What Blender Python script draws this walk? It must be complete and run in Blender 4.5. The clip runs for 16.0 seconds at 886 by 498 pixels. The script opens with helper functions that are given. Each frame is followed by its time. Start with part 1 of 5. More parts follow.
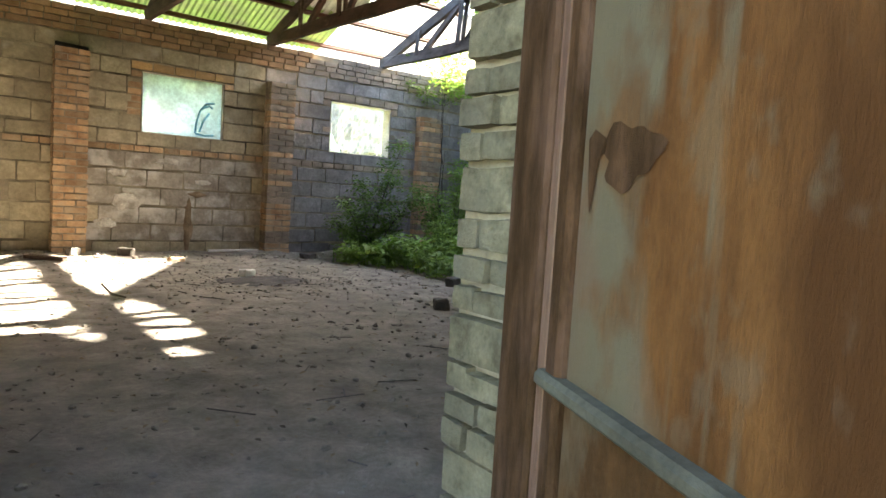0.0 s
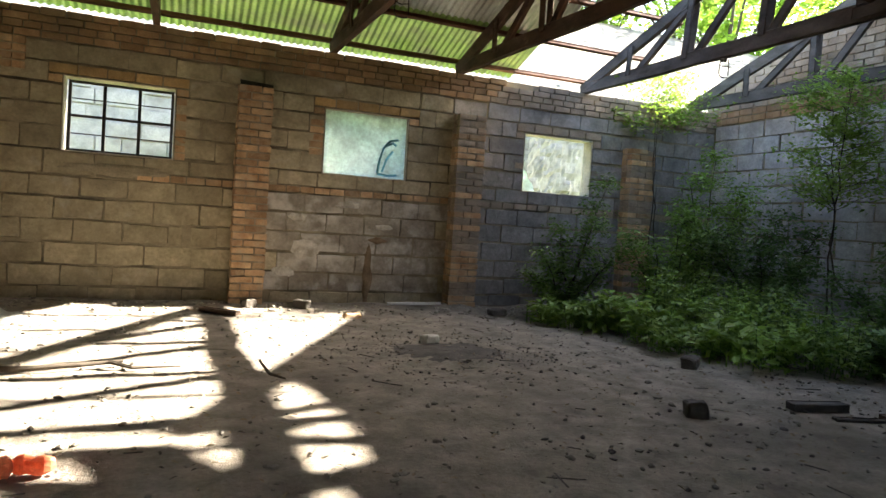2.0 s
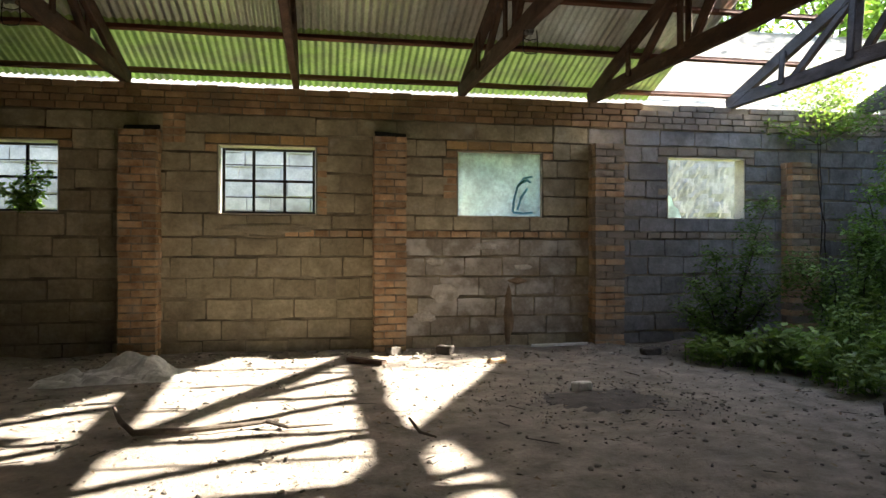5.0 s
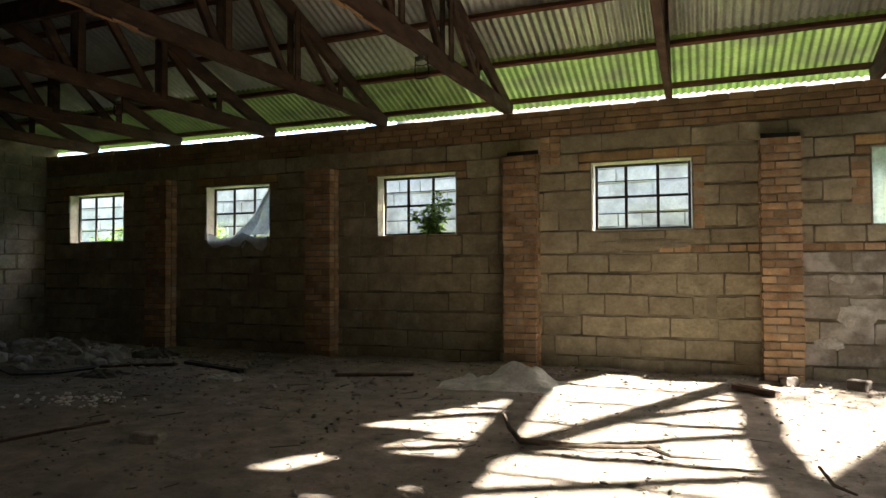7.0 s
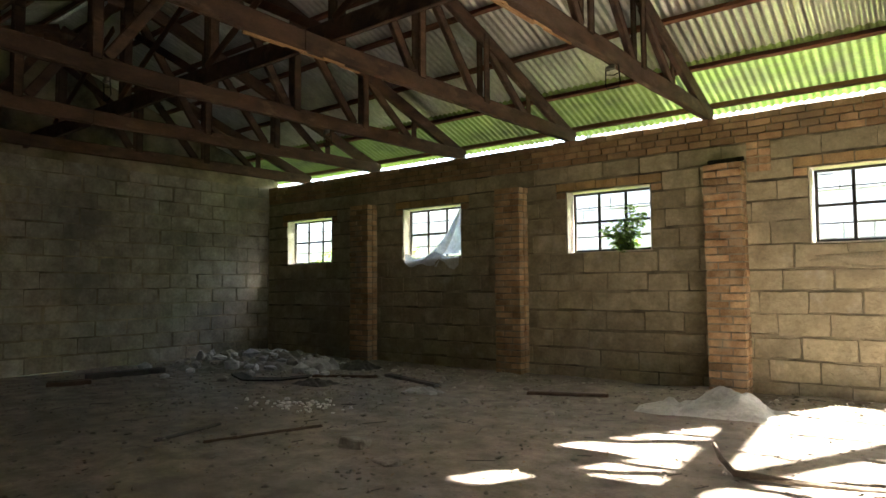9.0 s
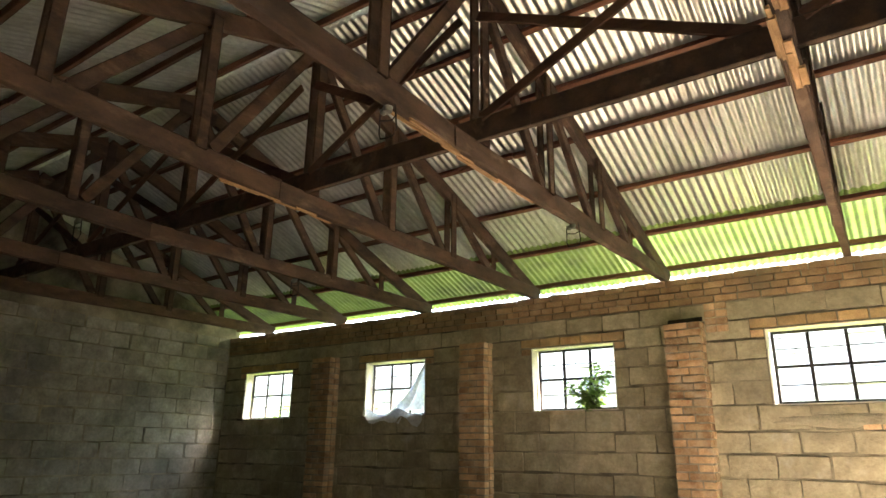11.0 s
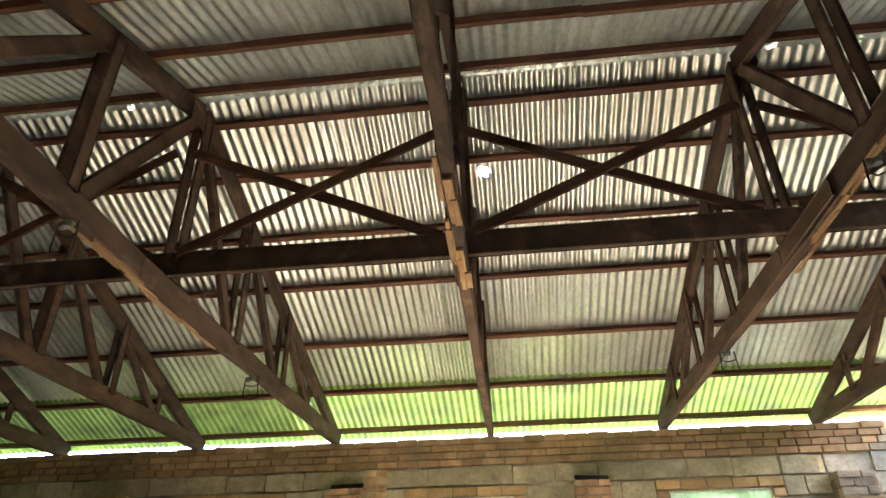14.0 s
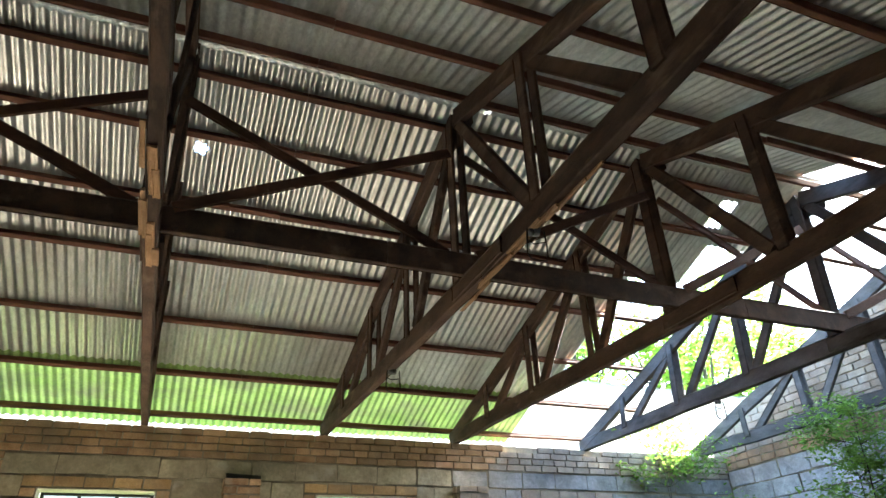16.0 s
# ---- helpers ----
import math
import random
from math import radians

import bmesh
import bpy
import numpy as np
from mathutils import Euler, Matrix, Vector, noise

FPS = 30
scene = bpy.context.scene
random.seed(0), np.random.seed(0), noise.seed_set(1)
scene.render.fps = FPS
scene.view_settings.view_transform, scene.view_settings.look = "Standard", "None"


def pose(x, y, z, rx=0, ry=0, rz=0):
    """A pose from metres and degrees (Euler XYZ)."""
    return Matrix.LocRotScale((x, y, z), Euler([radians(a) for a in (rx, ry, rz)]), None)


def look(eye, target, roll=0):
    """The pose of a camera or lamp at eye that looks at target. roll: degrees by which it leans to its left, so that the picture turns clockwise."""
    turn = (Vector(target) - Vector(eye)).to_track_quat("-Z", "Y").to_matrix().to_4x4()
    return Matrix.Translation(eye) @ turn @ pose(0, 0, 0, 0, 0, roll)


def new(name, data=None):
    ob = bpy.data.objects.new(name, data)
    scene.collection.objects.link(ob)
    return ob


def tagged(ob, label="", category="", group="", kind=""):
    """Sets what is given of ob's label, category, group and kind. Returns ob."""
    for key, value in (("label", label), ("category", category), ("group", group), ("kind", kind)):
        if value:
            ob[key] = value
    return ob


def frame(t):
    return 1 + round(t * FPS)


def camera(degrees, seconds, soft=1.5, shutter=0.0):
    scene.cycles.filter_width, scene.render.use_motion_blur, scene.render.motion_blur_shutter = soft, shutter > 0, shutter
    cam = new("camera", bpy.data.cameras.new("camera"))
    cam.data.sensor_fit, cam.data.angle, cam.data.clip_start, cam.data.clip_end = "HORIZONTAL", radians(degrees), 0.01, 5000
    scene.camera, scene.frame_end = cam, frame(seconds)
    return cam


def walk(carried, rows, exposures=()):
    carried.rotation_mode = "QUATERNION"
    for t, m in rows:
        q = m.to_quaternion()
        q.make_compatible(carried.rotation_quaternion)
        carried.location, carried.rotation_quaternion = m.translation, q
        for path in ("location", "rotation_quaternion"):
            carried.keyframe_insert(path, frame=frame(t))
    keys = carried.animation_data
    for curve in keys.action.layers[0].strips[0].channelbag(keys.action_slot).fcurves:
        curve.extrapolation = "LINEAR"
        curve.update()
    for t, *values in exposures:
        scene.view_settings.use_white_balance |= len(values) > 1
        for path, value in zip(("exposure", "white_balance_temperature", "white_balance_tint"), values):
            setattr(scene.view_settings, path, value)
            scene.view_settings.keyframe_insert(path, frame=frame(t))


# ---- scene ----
cam = camera(68.4, 16.0)
PATH = [
    (0, (-0.91, -1.797, 0.895), (0.295, -0.208, 0.745), 3.6),
    (0.5, (-0.744, -1.403, 0.911), (0.315, 0.289, 0.783), 3.3),
    (1, (-0.576, -1.009, 0.937), (0.258, 0.806, 0.829), 3.6),
    (1.5, (-0.491, -0.718, 0.963), (0.104, 1.188, 0.853), 4.1),
    (2, (-0.466, -0.468, 1.007), (0.273, 1.389, 0.931), 3.7),
    (2.5, (-0.417, -0.366, 1.051), (0.436, 1.441, 0.951), 1.9),
    (3, (-0.396, -0.354, 1.065), (0.438, 1.462, 0.984), 0.2),
    (3.2, (-0.394, -0.348, 1.066), (0.438, 1.47, 1.003), -1.3),
    (5.3, (-0.489, -0.25, 1.095), (-0.276, 1.738, 1.111), 0.1),
    (5.5, (-0.497, -0.242, 1.094), (-0.38, 1.755, 1.117), -0.1),
    (6, (-0.517, -0.214, 1.078), (-0.694, 1.778, 1.119), 0.0),
    (6.5, (-0.515, -0.183, 1.096), (-1.005, 1.755, 1.141), 0.0),
    (7, (-0.537, -0.176, 1.121), (-1.274, 1.683, 1.175), -0.3),
    (7.5, (-0.564, -0.166, 1.148), (-1.502, 1.599, 1.216), -0.2),
    (8, (-0.598, -0.169, 1.157), (-1.734, 1.475, 1.238), -0.3),
    (10.3, (-0.574, -0.148, 0.988), (-1.821, 1.394, 1.254), 1.0),
    (10.5, (-0.58, -0.15, 0.989), (-1.787, 1.404, 1.347), 1.0),
    (11, (-0.586, -0.147, 1.01), (-1.68, 1.417, 1.609), 0.7),
    (11.5, (-0.566, -0.166, 1.037), (-1.568, 1.379, 1.818), 0.4),
    (12, (-0.549, -0.184, 1.036), (-1.424, 1.381, 1.921), -0.3),
    (12.5, (-0.549, -0.187, 1.045), (-1.304, 1.403, 1.994), -0.3),
    (13, (-0.535, -0.189, 1.051), (-1.139, 1.453, 2.02), -0.2),
    (13.5, (-0.528, -0.197, 1.052), (-0.95, 1.487, 2.046), -0.2),
    (14, (-0.516, -0.212, 1.047), (-0.709, 1.504, 2.056), -0.8),
    (14.5, (-0.5, -0.226, 1.043), (-0.456, 1.495, 2.059), -0.9),
    (15, (-0.485, -0.245, 1.041), (-0.182, 1.458, 2.046), -0.9),
    (15.5, (-0.474, -0.272, 1.033), (0.054, 1.378, 2.034), -1.8),
    (16, (-0.468, -0.279, 1.031), (0.195, 1.327, 2.021), -2.4),
]
EXPOSURES = (
    (0.0, 4.4, 6900.0, 8.0), (0.5, 4.5, 6900.0, 8.0), (1.0, 4.12, 6900.0, 8.0), (1.5, 3.65, 6900.0, 8.0), (3.0, 3.5, 6700.0, 10.0),
    (5.5, 3.25, 6650.0, 10.0), (6.5, 3.3, 6650.0, 10.0), (7.0, 3.5, 6650.0, 10.0), (8.0, 4.3, 6650.0, 10.0), (9.2, 4.95, 6750.0, 10.0),
    (10.5, 5.6, 6850.0, 10.0), (12.0, 5.6, 6750.0, 8.0), (14.0, 5.3, 6400.0, 4.0), (15.5, 4.85, 6000.0, 2.0), (16.0, 4.55, 5800.0, 2.0))
walk(cam, [(t, look(eye, target, roll)) for t, eye, target, roll in PATH], EXPOSURES)

# ---- light ----
SUN_WAY = Vector((1.57, 0.13, 1.0)).normalized()
world = bpy.data.worlds.new("sky")
scene.world = world
world.use_nodes = True
wn = world.node_tree
sky = wn.nodes.new("ShaderNodeTexSky")
sky.sky_type = 'NISHITA'
sky.sun_disc = False
sky.sun_elevation = math.asin(SUN_WAY.z)
sky.sun_rotation = math.atan2(SUN_WAY.x, SUN_WAY.y)
sky.dust_density = 2.0
wn.nodes["Background"].inputs["Strength"].default_value = 0.115
wn.links.new(sky.outputs[0], wn.nodes["Background"].inputs["Color"])
sun = bpy.data.lights.new("sun", 'SUN')
sun.energy, sun.angle, sun.color = 6.3, radians(0.6), (1.0, 0.93, 0.82)
new("sun", sun).matrix_world = look(SUN_WAY * 40, (0, 0, 0))


# ---- materials ----
def material(name, dark, light, scale=6.0, fine=60.0, rough=0.85, metal=0.0, bump=0.3, vary=0.25, stain=None, stain_scale=1.3, stain_amount=0.5, rough_span=0.15, stretch=(1, 1, 1), translucent=None, gloss=0.5, pale=None, pale_from=0.58, pale_amount=0.55):
    """Two scales of noise between two colours, a tint per object, stains and fine relief, in world metres."""
    m = bpy.data.materials.new(name)
    m.use_nodes = True
    nt = m.node_tree
    b = nt.nodes["Principled BSDF"]
    geo = nt.nodes.new("ShaderNodeNewGeometry")
    mp = nt.nodes.new("ShaderNodeMapping")
    mp.inputs["Scale"].default_value = stretch
    nt.links.new(geo.outputs["Position"], mp.inputs["Vector"])
    info = nt.nodes.new("ShaderNodeObjectInfo")

    def noisy(s, detail, w=0.6):
        n = nt.nodes.new("ShaderNodeTexNoise")
        n.inputs["Scale"].default_value = s
        n.inputs["Detail"].default_value = detail
        n.inputs["Roughness"].default_value = w
        nt.links.new(mp.outputs[0], n.inputs["Vector"])
        return n.outputs["Fac"]

    def mix(kind, a, c, fac):
        x = nt.nodes.new("ShaderNodeMix")
        x.data_type, x.blend_type = 'RGBA', kind
        for sock, v in ((x.inputs[0], fac), (x.inputs[6], a), (x.inputs[7], c)):
            if isinstance(v, bpy.types.NodeSocket):
                nt.links.new(v, sock)
            else:
                sock.default_value = v if not isinstance(v, tuple) else (*v, 1.0)
        return x.outputs[2]

    def span(v, a, c, lo, hi):
        x = nt.nodes.new("ShaderNodeMapRange")
        nt.links.new(v, x.inputs[0])
        for k, q in zip((1, 2, 3, 4), (a, c, lo, hi)):
            x.inputs[k].default_value = q
        return x.outputs[0]

    big, small = noisy(scale, 5.0), noisy(fine, 6.0, 0.7)
    colour = mix('MIX', dark, light, span(big, 0.3, 0.7, 0.0, 1.0))
    grain = span(small, 0.25, 0.75, 0.72, 1.25)
    gcol = nt.nodes.new("ShaderNodeCombineColor")
    for k in range(3):
        nt.links.new(grain, gcol.inputs[k])
    colour = mix('MULTIPLY', colour, gcol.outputs[0], 1.0)
    tint = span(info.outputs["Random"], 0.0, 1.0, 1.0 - vary, 1.0 + vary)
    tcol = nt.nodes.new("ShaderNodeCombineColor")
    for k in range(3):
        nt.links.new(tint, tcol.inputs[k])
    colour = mix('MULTIPLY', colour, tcol.outputs[0], 1.0)
    if stain:
        s = noisy(stain_scale, 4.0)
        colour = mix('MIX', colour, stain, span(s, 0.48, 0.68, 0.0, stain_amount))
    if pale:
        s = noisy(2.7, 5.0, 0.65)
        colour = mix('MIX', colour, pale, span(s, pale_from, pale_from + 0.16, 0.0, pale_amount))
    nt.links.new(colour, b.inputs["Base Color"])
    nt.links.new(span(big, 0.3, 0.7, rough + rough_span / 2, rough - rough_span / 2), b.inputs["Roughness"])
    b.inputs["Metallic"].default_value = metal
    b.inputs["Specular IOR Level"].default_value = gloss
    if bump:
        bn = nt.nodes.new("ShaderNodeBump")
        bn.inputs["Strength"].default_value = bump
        bn.inputs["Distance"].default_value = 0.01
        h = nt.nodes.new("ShaderNodeMath")
        h.operation = 'ADD'
        nt.links.new(big, h.inputs[0])
        nt.links.new(small, h.inputs[1])
        nt.links.new(h.outputs[0], bn.inputs["Height"])
        nt.links.new(bn.outputs[0], b.inputs["Normal"])
    if translucent:
        tr = nt.nodes.new("ShaderNodeBsdfTranslucent")
        ms = nt.nodes.new("ShaderNodeMixShader")
        ms.inputs[0].default_value = translucent
        nt.links.new(colour, tr.inputs[0])
        nt.links.new(b.outputs[0], ms.inputs[1])
        nt.links.new(tr.outputs[0], ms.inputs[2])
        nt.links.new(ms.outputs[0], nt.nodes["Material Output"].inputs[0])
    return m


M_BLOCK = material("concrete_block", (0.29, 0.25, 0.165), (0.50, 0.43, 0.29), 6, 26, 0.92, bump=1.0, vary=0.18, stain=(0.15, 0.13, 0.095), stain_scale=1.1, stain_amount=0.55, pale=(0.55, 0.51, 0.44))
M_BLOCK_BLOOM = material("salt_bloomed_block", (0.25, 0.22, 0.175), (0.43, 0.385, 0.315), 6, 26, 0.93, bump=1.0, vary=0.15, stain=(0.15, 0.125, 0.09), stain_scale=1.6, stain_amount=0.6, pale=(0.66, 0.63, 0.57), pale_from=0.48, pale_amount=0.75)
# Greyer, darker tone of the block for the west end wall.
M_BLOCK_WEST = material("greyed_end_wall_block", (0.23, 0.208, 0.165), (0.40, 0.365, 0.29), 6, 26, 0.92, bump=1.0, vary=0.16, stain=(0.12, 0.11, 0.095), stain_scale=0.9, stain_amount=0.6, pale=(0.5, 0.48, 0.44))
# Grey copy of the block: dim blue skylight put into the colour.
M_BLOCK_GREY = material("sky_shaded_block", (0.165, 0.158, 0.15), (0.32, 0.31, 0.295), 6, 26, 0.92, bump=1.0, vary=0.16, stain=(0.08, 0.08, 0.085), stain_scale=0.9, stain_amount=0.7, pale=(0.42, 0.42, 0.42))
# Paler copy of the block: the east wall's sky light is in the colour.
M_BLOCK_PALE = material("sky_brightened_block", (0.31, 0.305, 0.305), (0.50, 0.49, 0.49), 6, 26, 0.92, bump=1.0, vary=0.18, stain=(0.16, 0.155, 0.15), stain_scale=1.2, stain_amount=0.6, pale=(0.5, 0.49, 0.48))
# Galvanised eave sheets: the reflection of sunlit grass is put into colour and glow.
M_GREEN_REFLECTION = material("zinc_with_green_reflection", (0.205, 0.335, 0.072), (0.35, 0.49, 0.155), 1.6, 25, 0.4, bump=0.05, vary=0.06, stain=(0.19, 0.22, 0.11), stain_scale=1.7, stain_amount=0.95, stretch=(1.0, 1.5, 1.5), translucent=0.04)
M_GREEN_REFLECTION_DIM = material("zinc_with_dim_green_reflection", (0.16, 0.25, 0.06), (0.28, 0.38, 0.12), 1.6, 25, 0.4, bump=0.05, vary=0.06, stain=(0.08, 0.10, 0.045), stain_scale=1.3, stain_amount=0.85, stretch=(1.0, 1.5, 1.5), translucent=0.014)
M_PLASTER = material("smeared_plaster", (0.24, 0.205, 0.14), (0.38, 0.33, 0.235), 7, 60, 0.93, bump=0.8, vary=0.1)
M_DRY_LEAF = material("dry_leaf", (0.12, 0.085, 0.05), (0.27, 0.21, 0.14), 20, 90, 0.9, bump=0.0)
M_MORTAR = material("mortar", (0.07, 0.06, 0.042), (0.40, 0.345, 0.24), 2.2, 90, 0.95, bump=0.6, vary=0.0)
M_MORTAR_PALE = material("pillar_mortar", (0.14, 0.115, 0.08), (0.40, 0.34, 0.25), 6, 90, 0.95, bump=0.6, vary=0.0)
M_BRICK = material("clay_brick", (0.33, 0.185, 0.095), (0.60, 0.415, 0.24), 7, 80, 0.9, bump=0.5, vary=0.35, stain=(0.42, 0.35, 0.25), stain_scale=5, stain_amount=0.7)
M_BRICK_BAND = material("dusty_brick", (0.26, 0.15, 0.08), (0.42, 0.28, 0.16), 6, 80, 0.9, bump=0.5, vary=0.3, stain=(0.2, 0.15, 0.1), stain_scale=2, stain_amount=0.6)
M_BRICK_OLD = material("pale_weathered_brick", (0.24, 0.18, 0.13), (0.40, 0.33, 0.25), 5, 80, 0.92, bump=0.5, vary=0.2, stain=(0.15, 0.14, 0.12), stain_scale=2, stain_amount=0.6)
M_LINTEL = material("yellow_clay_brick", (0.38, 0.235, 0.10), (0.58, 0.40, 0.20), 7, 80, 0.9, bump=0.6, vary=0.25, stain=(0.25, 0.18, 0.11), stain_scale=4, stain_amount=0.6)
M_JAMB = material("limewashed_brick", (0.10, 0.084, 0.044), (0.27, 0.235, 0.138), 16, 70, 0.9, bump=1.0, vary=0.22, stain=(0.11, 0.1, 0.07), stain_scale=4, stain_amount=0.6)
M_WOOD = material("old_rafter_wood", (0.04, 0.023, 0.0135), (0.10, 0.056, 0.033), 3, 40, 0.8, bump=0.5, vary=0.25, stain=(0.15, 0.08, 0.042), stain_scale=2.5, stain_amount=0.5, pale=(0.24, 0.165, 0.105), pale_from=0.57, pale_amount=0.6, stretch=(2.5, 1, 2.5))
M_WOOD_GREY = material("weathered_grey_wood", (0.04, 0.034, 0.031), (0.105, 0.093, 0.085), 3, 40, 0.88, bump=0.5, vary=0.2, stretch=(2.5, 1, 2.5))
M_PURLIN = material("red_brown_purlin", (0.095, 0.038, 0.021), (0.19, 0.08, 0.043), 3, 40, 0.8, bump=0.3, vary=0.2, stretch=(1, 3, 3))
M_PURLIN_DARK = material("brown_brace_wood", (0.07, 0.033, 0.019), (0.15, 0.072, 0.04), 3, 40, 0.8, bump=0.4, vary=0.2, pale=(0.2, 0.12, 0.07), stretch=(1, 3, 3))
M_RAW = material("split_raw_wood", (0.30, 0.17, 0.08), (0.5, 0.31, 0.16), 5, 60, 0.85, bump=0.6, vary=0.2, stretch=(4, 1, 4))
M_ZINC = material("galvanised_sheet", (0.56, 0.57, 0.54), (0.76, 0.76, 0.72), 2.2, 30, 0.35, metal=0.75, bump=0.05, vary=0.08, stain=(0.3, 0.26, 0.2), stain_scale=1.5, stain_amount=0.4, stretch=(1.6, 0.5, 0.5))
M_SOIL = material("dry_soil", (0.12, 0.10, 0.08), (0.29, 0.25, 0.205), 4.5, 40, 0.95, bump=1.0, vary=0.0, stain=(0.10, 0.086, 0.07), stain_scale=0.8, stain_amount=0.75, pale=(0.29, 0.255, 0.215))
M_STONE = material("rubble", (0.16, 0.145, 0.125), (0.33, 0.30, 0.26), 9, 60, 0.92, bump=0.5, vary=0.4)
M_GRASS_GROUND = material("grassy_soil", (0.09, 0.135, 0.028), (0.16, 0.22, 0.05), 3, 40, 0.95, bump=0.5, vary=0.0)
M_LEAF = material("leaf", (0.11, 0.20, 0.028), (0.21, 0.34, 0.055), 4, 30, 0.55, bump=0.0, vary=0.25, translucent=0.4)
M_LEAF_LIGHT = material("young_leaf", (0.14, 0.24, 0.03), (0.25, 0.39, 0.06), 4, 30, 0.5, bump=0.0, vary=0.25, translucent=0.45)
# Darker copy of the leaf; puts the right corner's shade into the colour.
M_LEAF_DARK = material("shade_darkened_leaf", (0.06, 0.12, 0.024), (0.12, 0.21, 0.045), 4, 30, 0.55, bump=0.0, vary=0.25, translucent=0.35)
M_BARK = material("bark", (0.035, 0.027, 0.019), (0.085, 0.066, 0.048), 12, 90, 0.9, bump=0.5)
M_STEEL = material("rusty_steel_frame", (0.014, 0.012, 0.011), (0.045, 0.03, 0.024), 14, 90, 0.7, metal=0.3, bump=0.2)
M_REVEAL = material("window_reveal_plaster", (0.42, 0.38, 0.30), (0.6, 0.56, 0.46), 6, 60, 0.9, bump=0.4, vary=0.1)
M_WHITE_WALL = material("limewashed_outer_wall", (0.38, 0.375, 0.365), (0.60, 0.59, 0.57), 3, 40, 0.9, bump=0.8, vary=0.12, stain=(0.22, 0.21, 0.2), stain_scale=2.5, stain_amount=0.7)
M_PALE_ROOF = material("pale_cement_roof", (0.26, 0.25, 0.235), (0.40, 0.385, 0.36), 1.5, 12, 0.9, bump=0.5, vary=0.0, stain=(0.12, 0.115, 0.1), stain_scale=6, stain_amount=0.7)
M_PLASTIC = material("dusty_plastic_film", (0.5, 0.5, 0.47), (0.72, 0.72, 0.69), 4, 30, 0.35, bump=0.2, vary=0.1, translucent=0.4)
M_DOOR = material("rusted_door_paint", (0.085, 0.035, 0.010), (0.165, 0.074, 0.022), 3.2, 45, 0.75, bump=0.35, vary=0.0, stain=(0.05, 0.019, 0.005), stain_scale=2.2, stain_amount=0.8, stretch=(2.4, 2.4, 0.8), gloss=0.15)


def peel(m, way, start, pale, blush):
    """Leftover pale paint on a rusted sheet: thick near the hinge, in upright runs further out."""
    nt = m.node_tree
    b = nt.nodes["Principled BSDF"]
    rust = b.inputs["Base Color"].links[0].from_socket
    geo = nt.nodes.new("ShaderNodeNewGeometry")

    def math_node(op, *values):
        n = nt.nodes.new("ShaderNodeMath")
        n.operation = op
        for s, v in zip(n.inputs, values):
            if isinstance(v, (int, float)):
                s.default_value = v
            else:
                nt.links.new(v, s)
        return n.outputs[0]

    def noisy(scale, stretch, detail):
        mp = nt.nodes.new("ShaderNodeMapping")
        mp.inputs["Scale"].default_value = stretch
        nt.links.new(geo.outputs["Position"], mp.inputs["Vector"])
        n = nt.nodes.new("ShaderNodeTexNoise")
        n.inputs["Scale"].default_value = scale
        n.inputs["Detail"].default_value = detail
        nt.links.new(mp.outputs[0], n.inputs["Vector"])
        return n.outputs["Fac"]

    def span(v, lo, hi, a, c):
        n = nt.nodes.new("ShaderNodeMapRange")
        nt.links.new(v, n.inputs[0])
        for k, q in zip((1, 2, 3, 4), (lo, hi, a, c)):
            n.inputs[k].default_value = q
        return n.outputs[0]

    def mix(a, c, fac):
        n = nt.nodes.new("ShaderNodeMix")
        n.data_type = 'RGBA'
        nt.links.new(fac, n.inputs[0])
        for s, v in ((n.inputs[6], a), (n.inputs[7], c)):
            if isinstance(v, tuple):
                s.default_value = (*v, 1.0)
            else:
                nt.links.new(v, s)
        return n.outputs[2]

    dot = nt.nodes.new("ShaderNodeVectorMath")
    dot.operation = 'DOT_PRODUCT'
    nt.links.new(geo.outputs["Position"], dot.inputs[0])
    dot.inputs[1].default_value = way
    along = math_node('SUBTRACT', dot.outputs["Value"], start)
    ragged = math_node('ADD', along, math_node('MULTIPLY', math_node('SUBTRACT', noisy(5.0, (1, 1, 0.45), 5.0), 0.5), 0.42))
    near = math_node('MULTIPLY', span(ragged, 0.44, 0.49, 0.95, 0.0), span(noisy(8.0, (1, 1, 0.7), 7.0), 0.36, 0.50, 0.25, 1.0))
    runs = math_node('MULTIPLY', span(noisy(9.0, (1, 1, 0.07), 5.0), 0.53, 0.59, 0.0, 0.75), span(noisy(13.0, (1, 1, 0.8), 6.0), 0.36, 0.54, 0.15, 1.0))
    flecks = span(noisy(9.0, (1, 1, 0.7), 7.0), 0.55, 0.61, 0.0, 0.35)
    cover = math_node('MAXIMUM', math_node('MAXIMUM', near, runs), flecks)
    tone = mix(pale, blush, span(noisy(4.0, (1, 1, 0.6), 3.0), 0.46, 0.62, 0.0, 0.8))
    nt.links.new(mix(rust, tone, cover), b.inputs["Base Color"])


peel(M_DOOR, (-0.388, -0.92, 0.0), 0.757, (0.128, 0.108, 0.066), (0.15, 0.09, 0.055))
M_DOOR_FRAME = material("worn_brown_door_frame", (0.036, 0.018, 0.0065), (0.10, 0.052, 0.024), 5, 50, 0.85, bump=0.6, vary=0.0, stain=(0.15, 0.085, 0.055), stain_scale=3.0, stain_amount=0.6, stretch=(4, 4, 1.2), gloss=0.12)
M_DARK = material("matt_black", (0.02, 0.018, 0.016), (0.05, 0.045, 0.04), 8, 60, 0.95, bump=0.2)
M_ORANGE = material("orange_plastic", (0.62, 0.14, 0.06), (0.85, 0.34, 0.18), 25, 60, 0.35, bump=0.1, translucent=0.3)
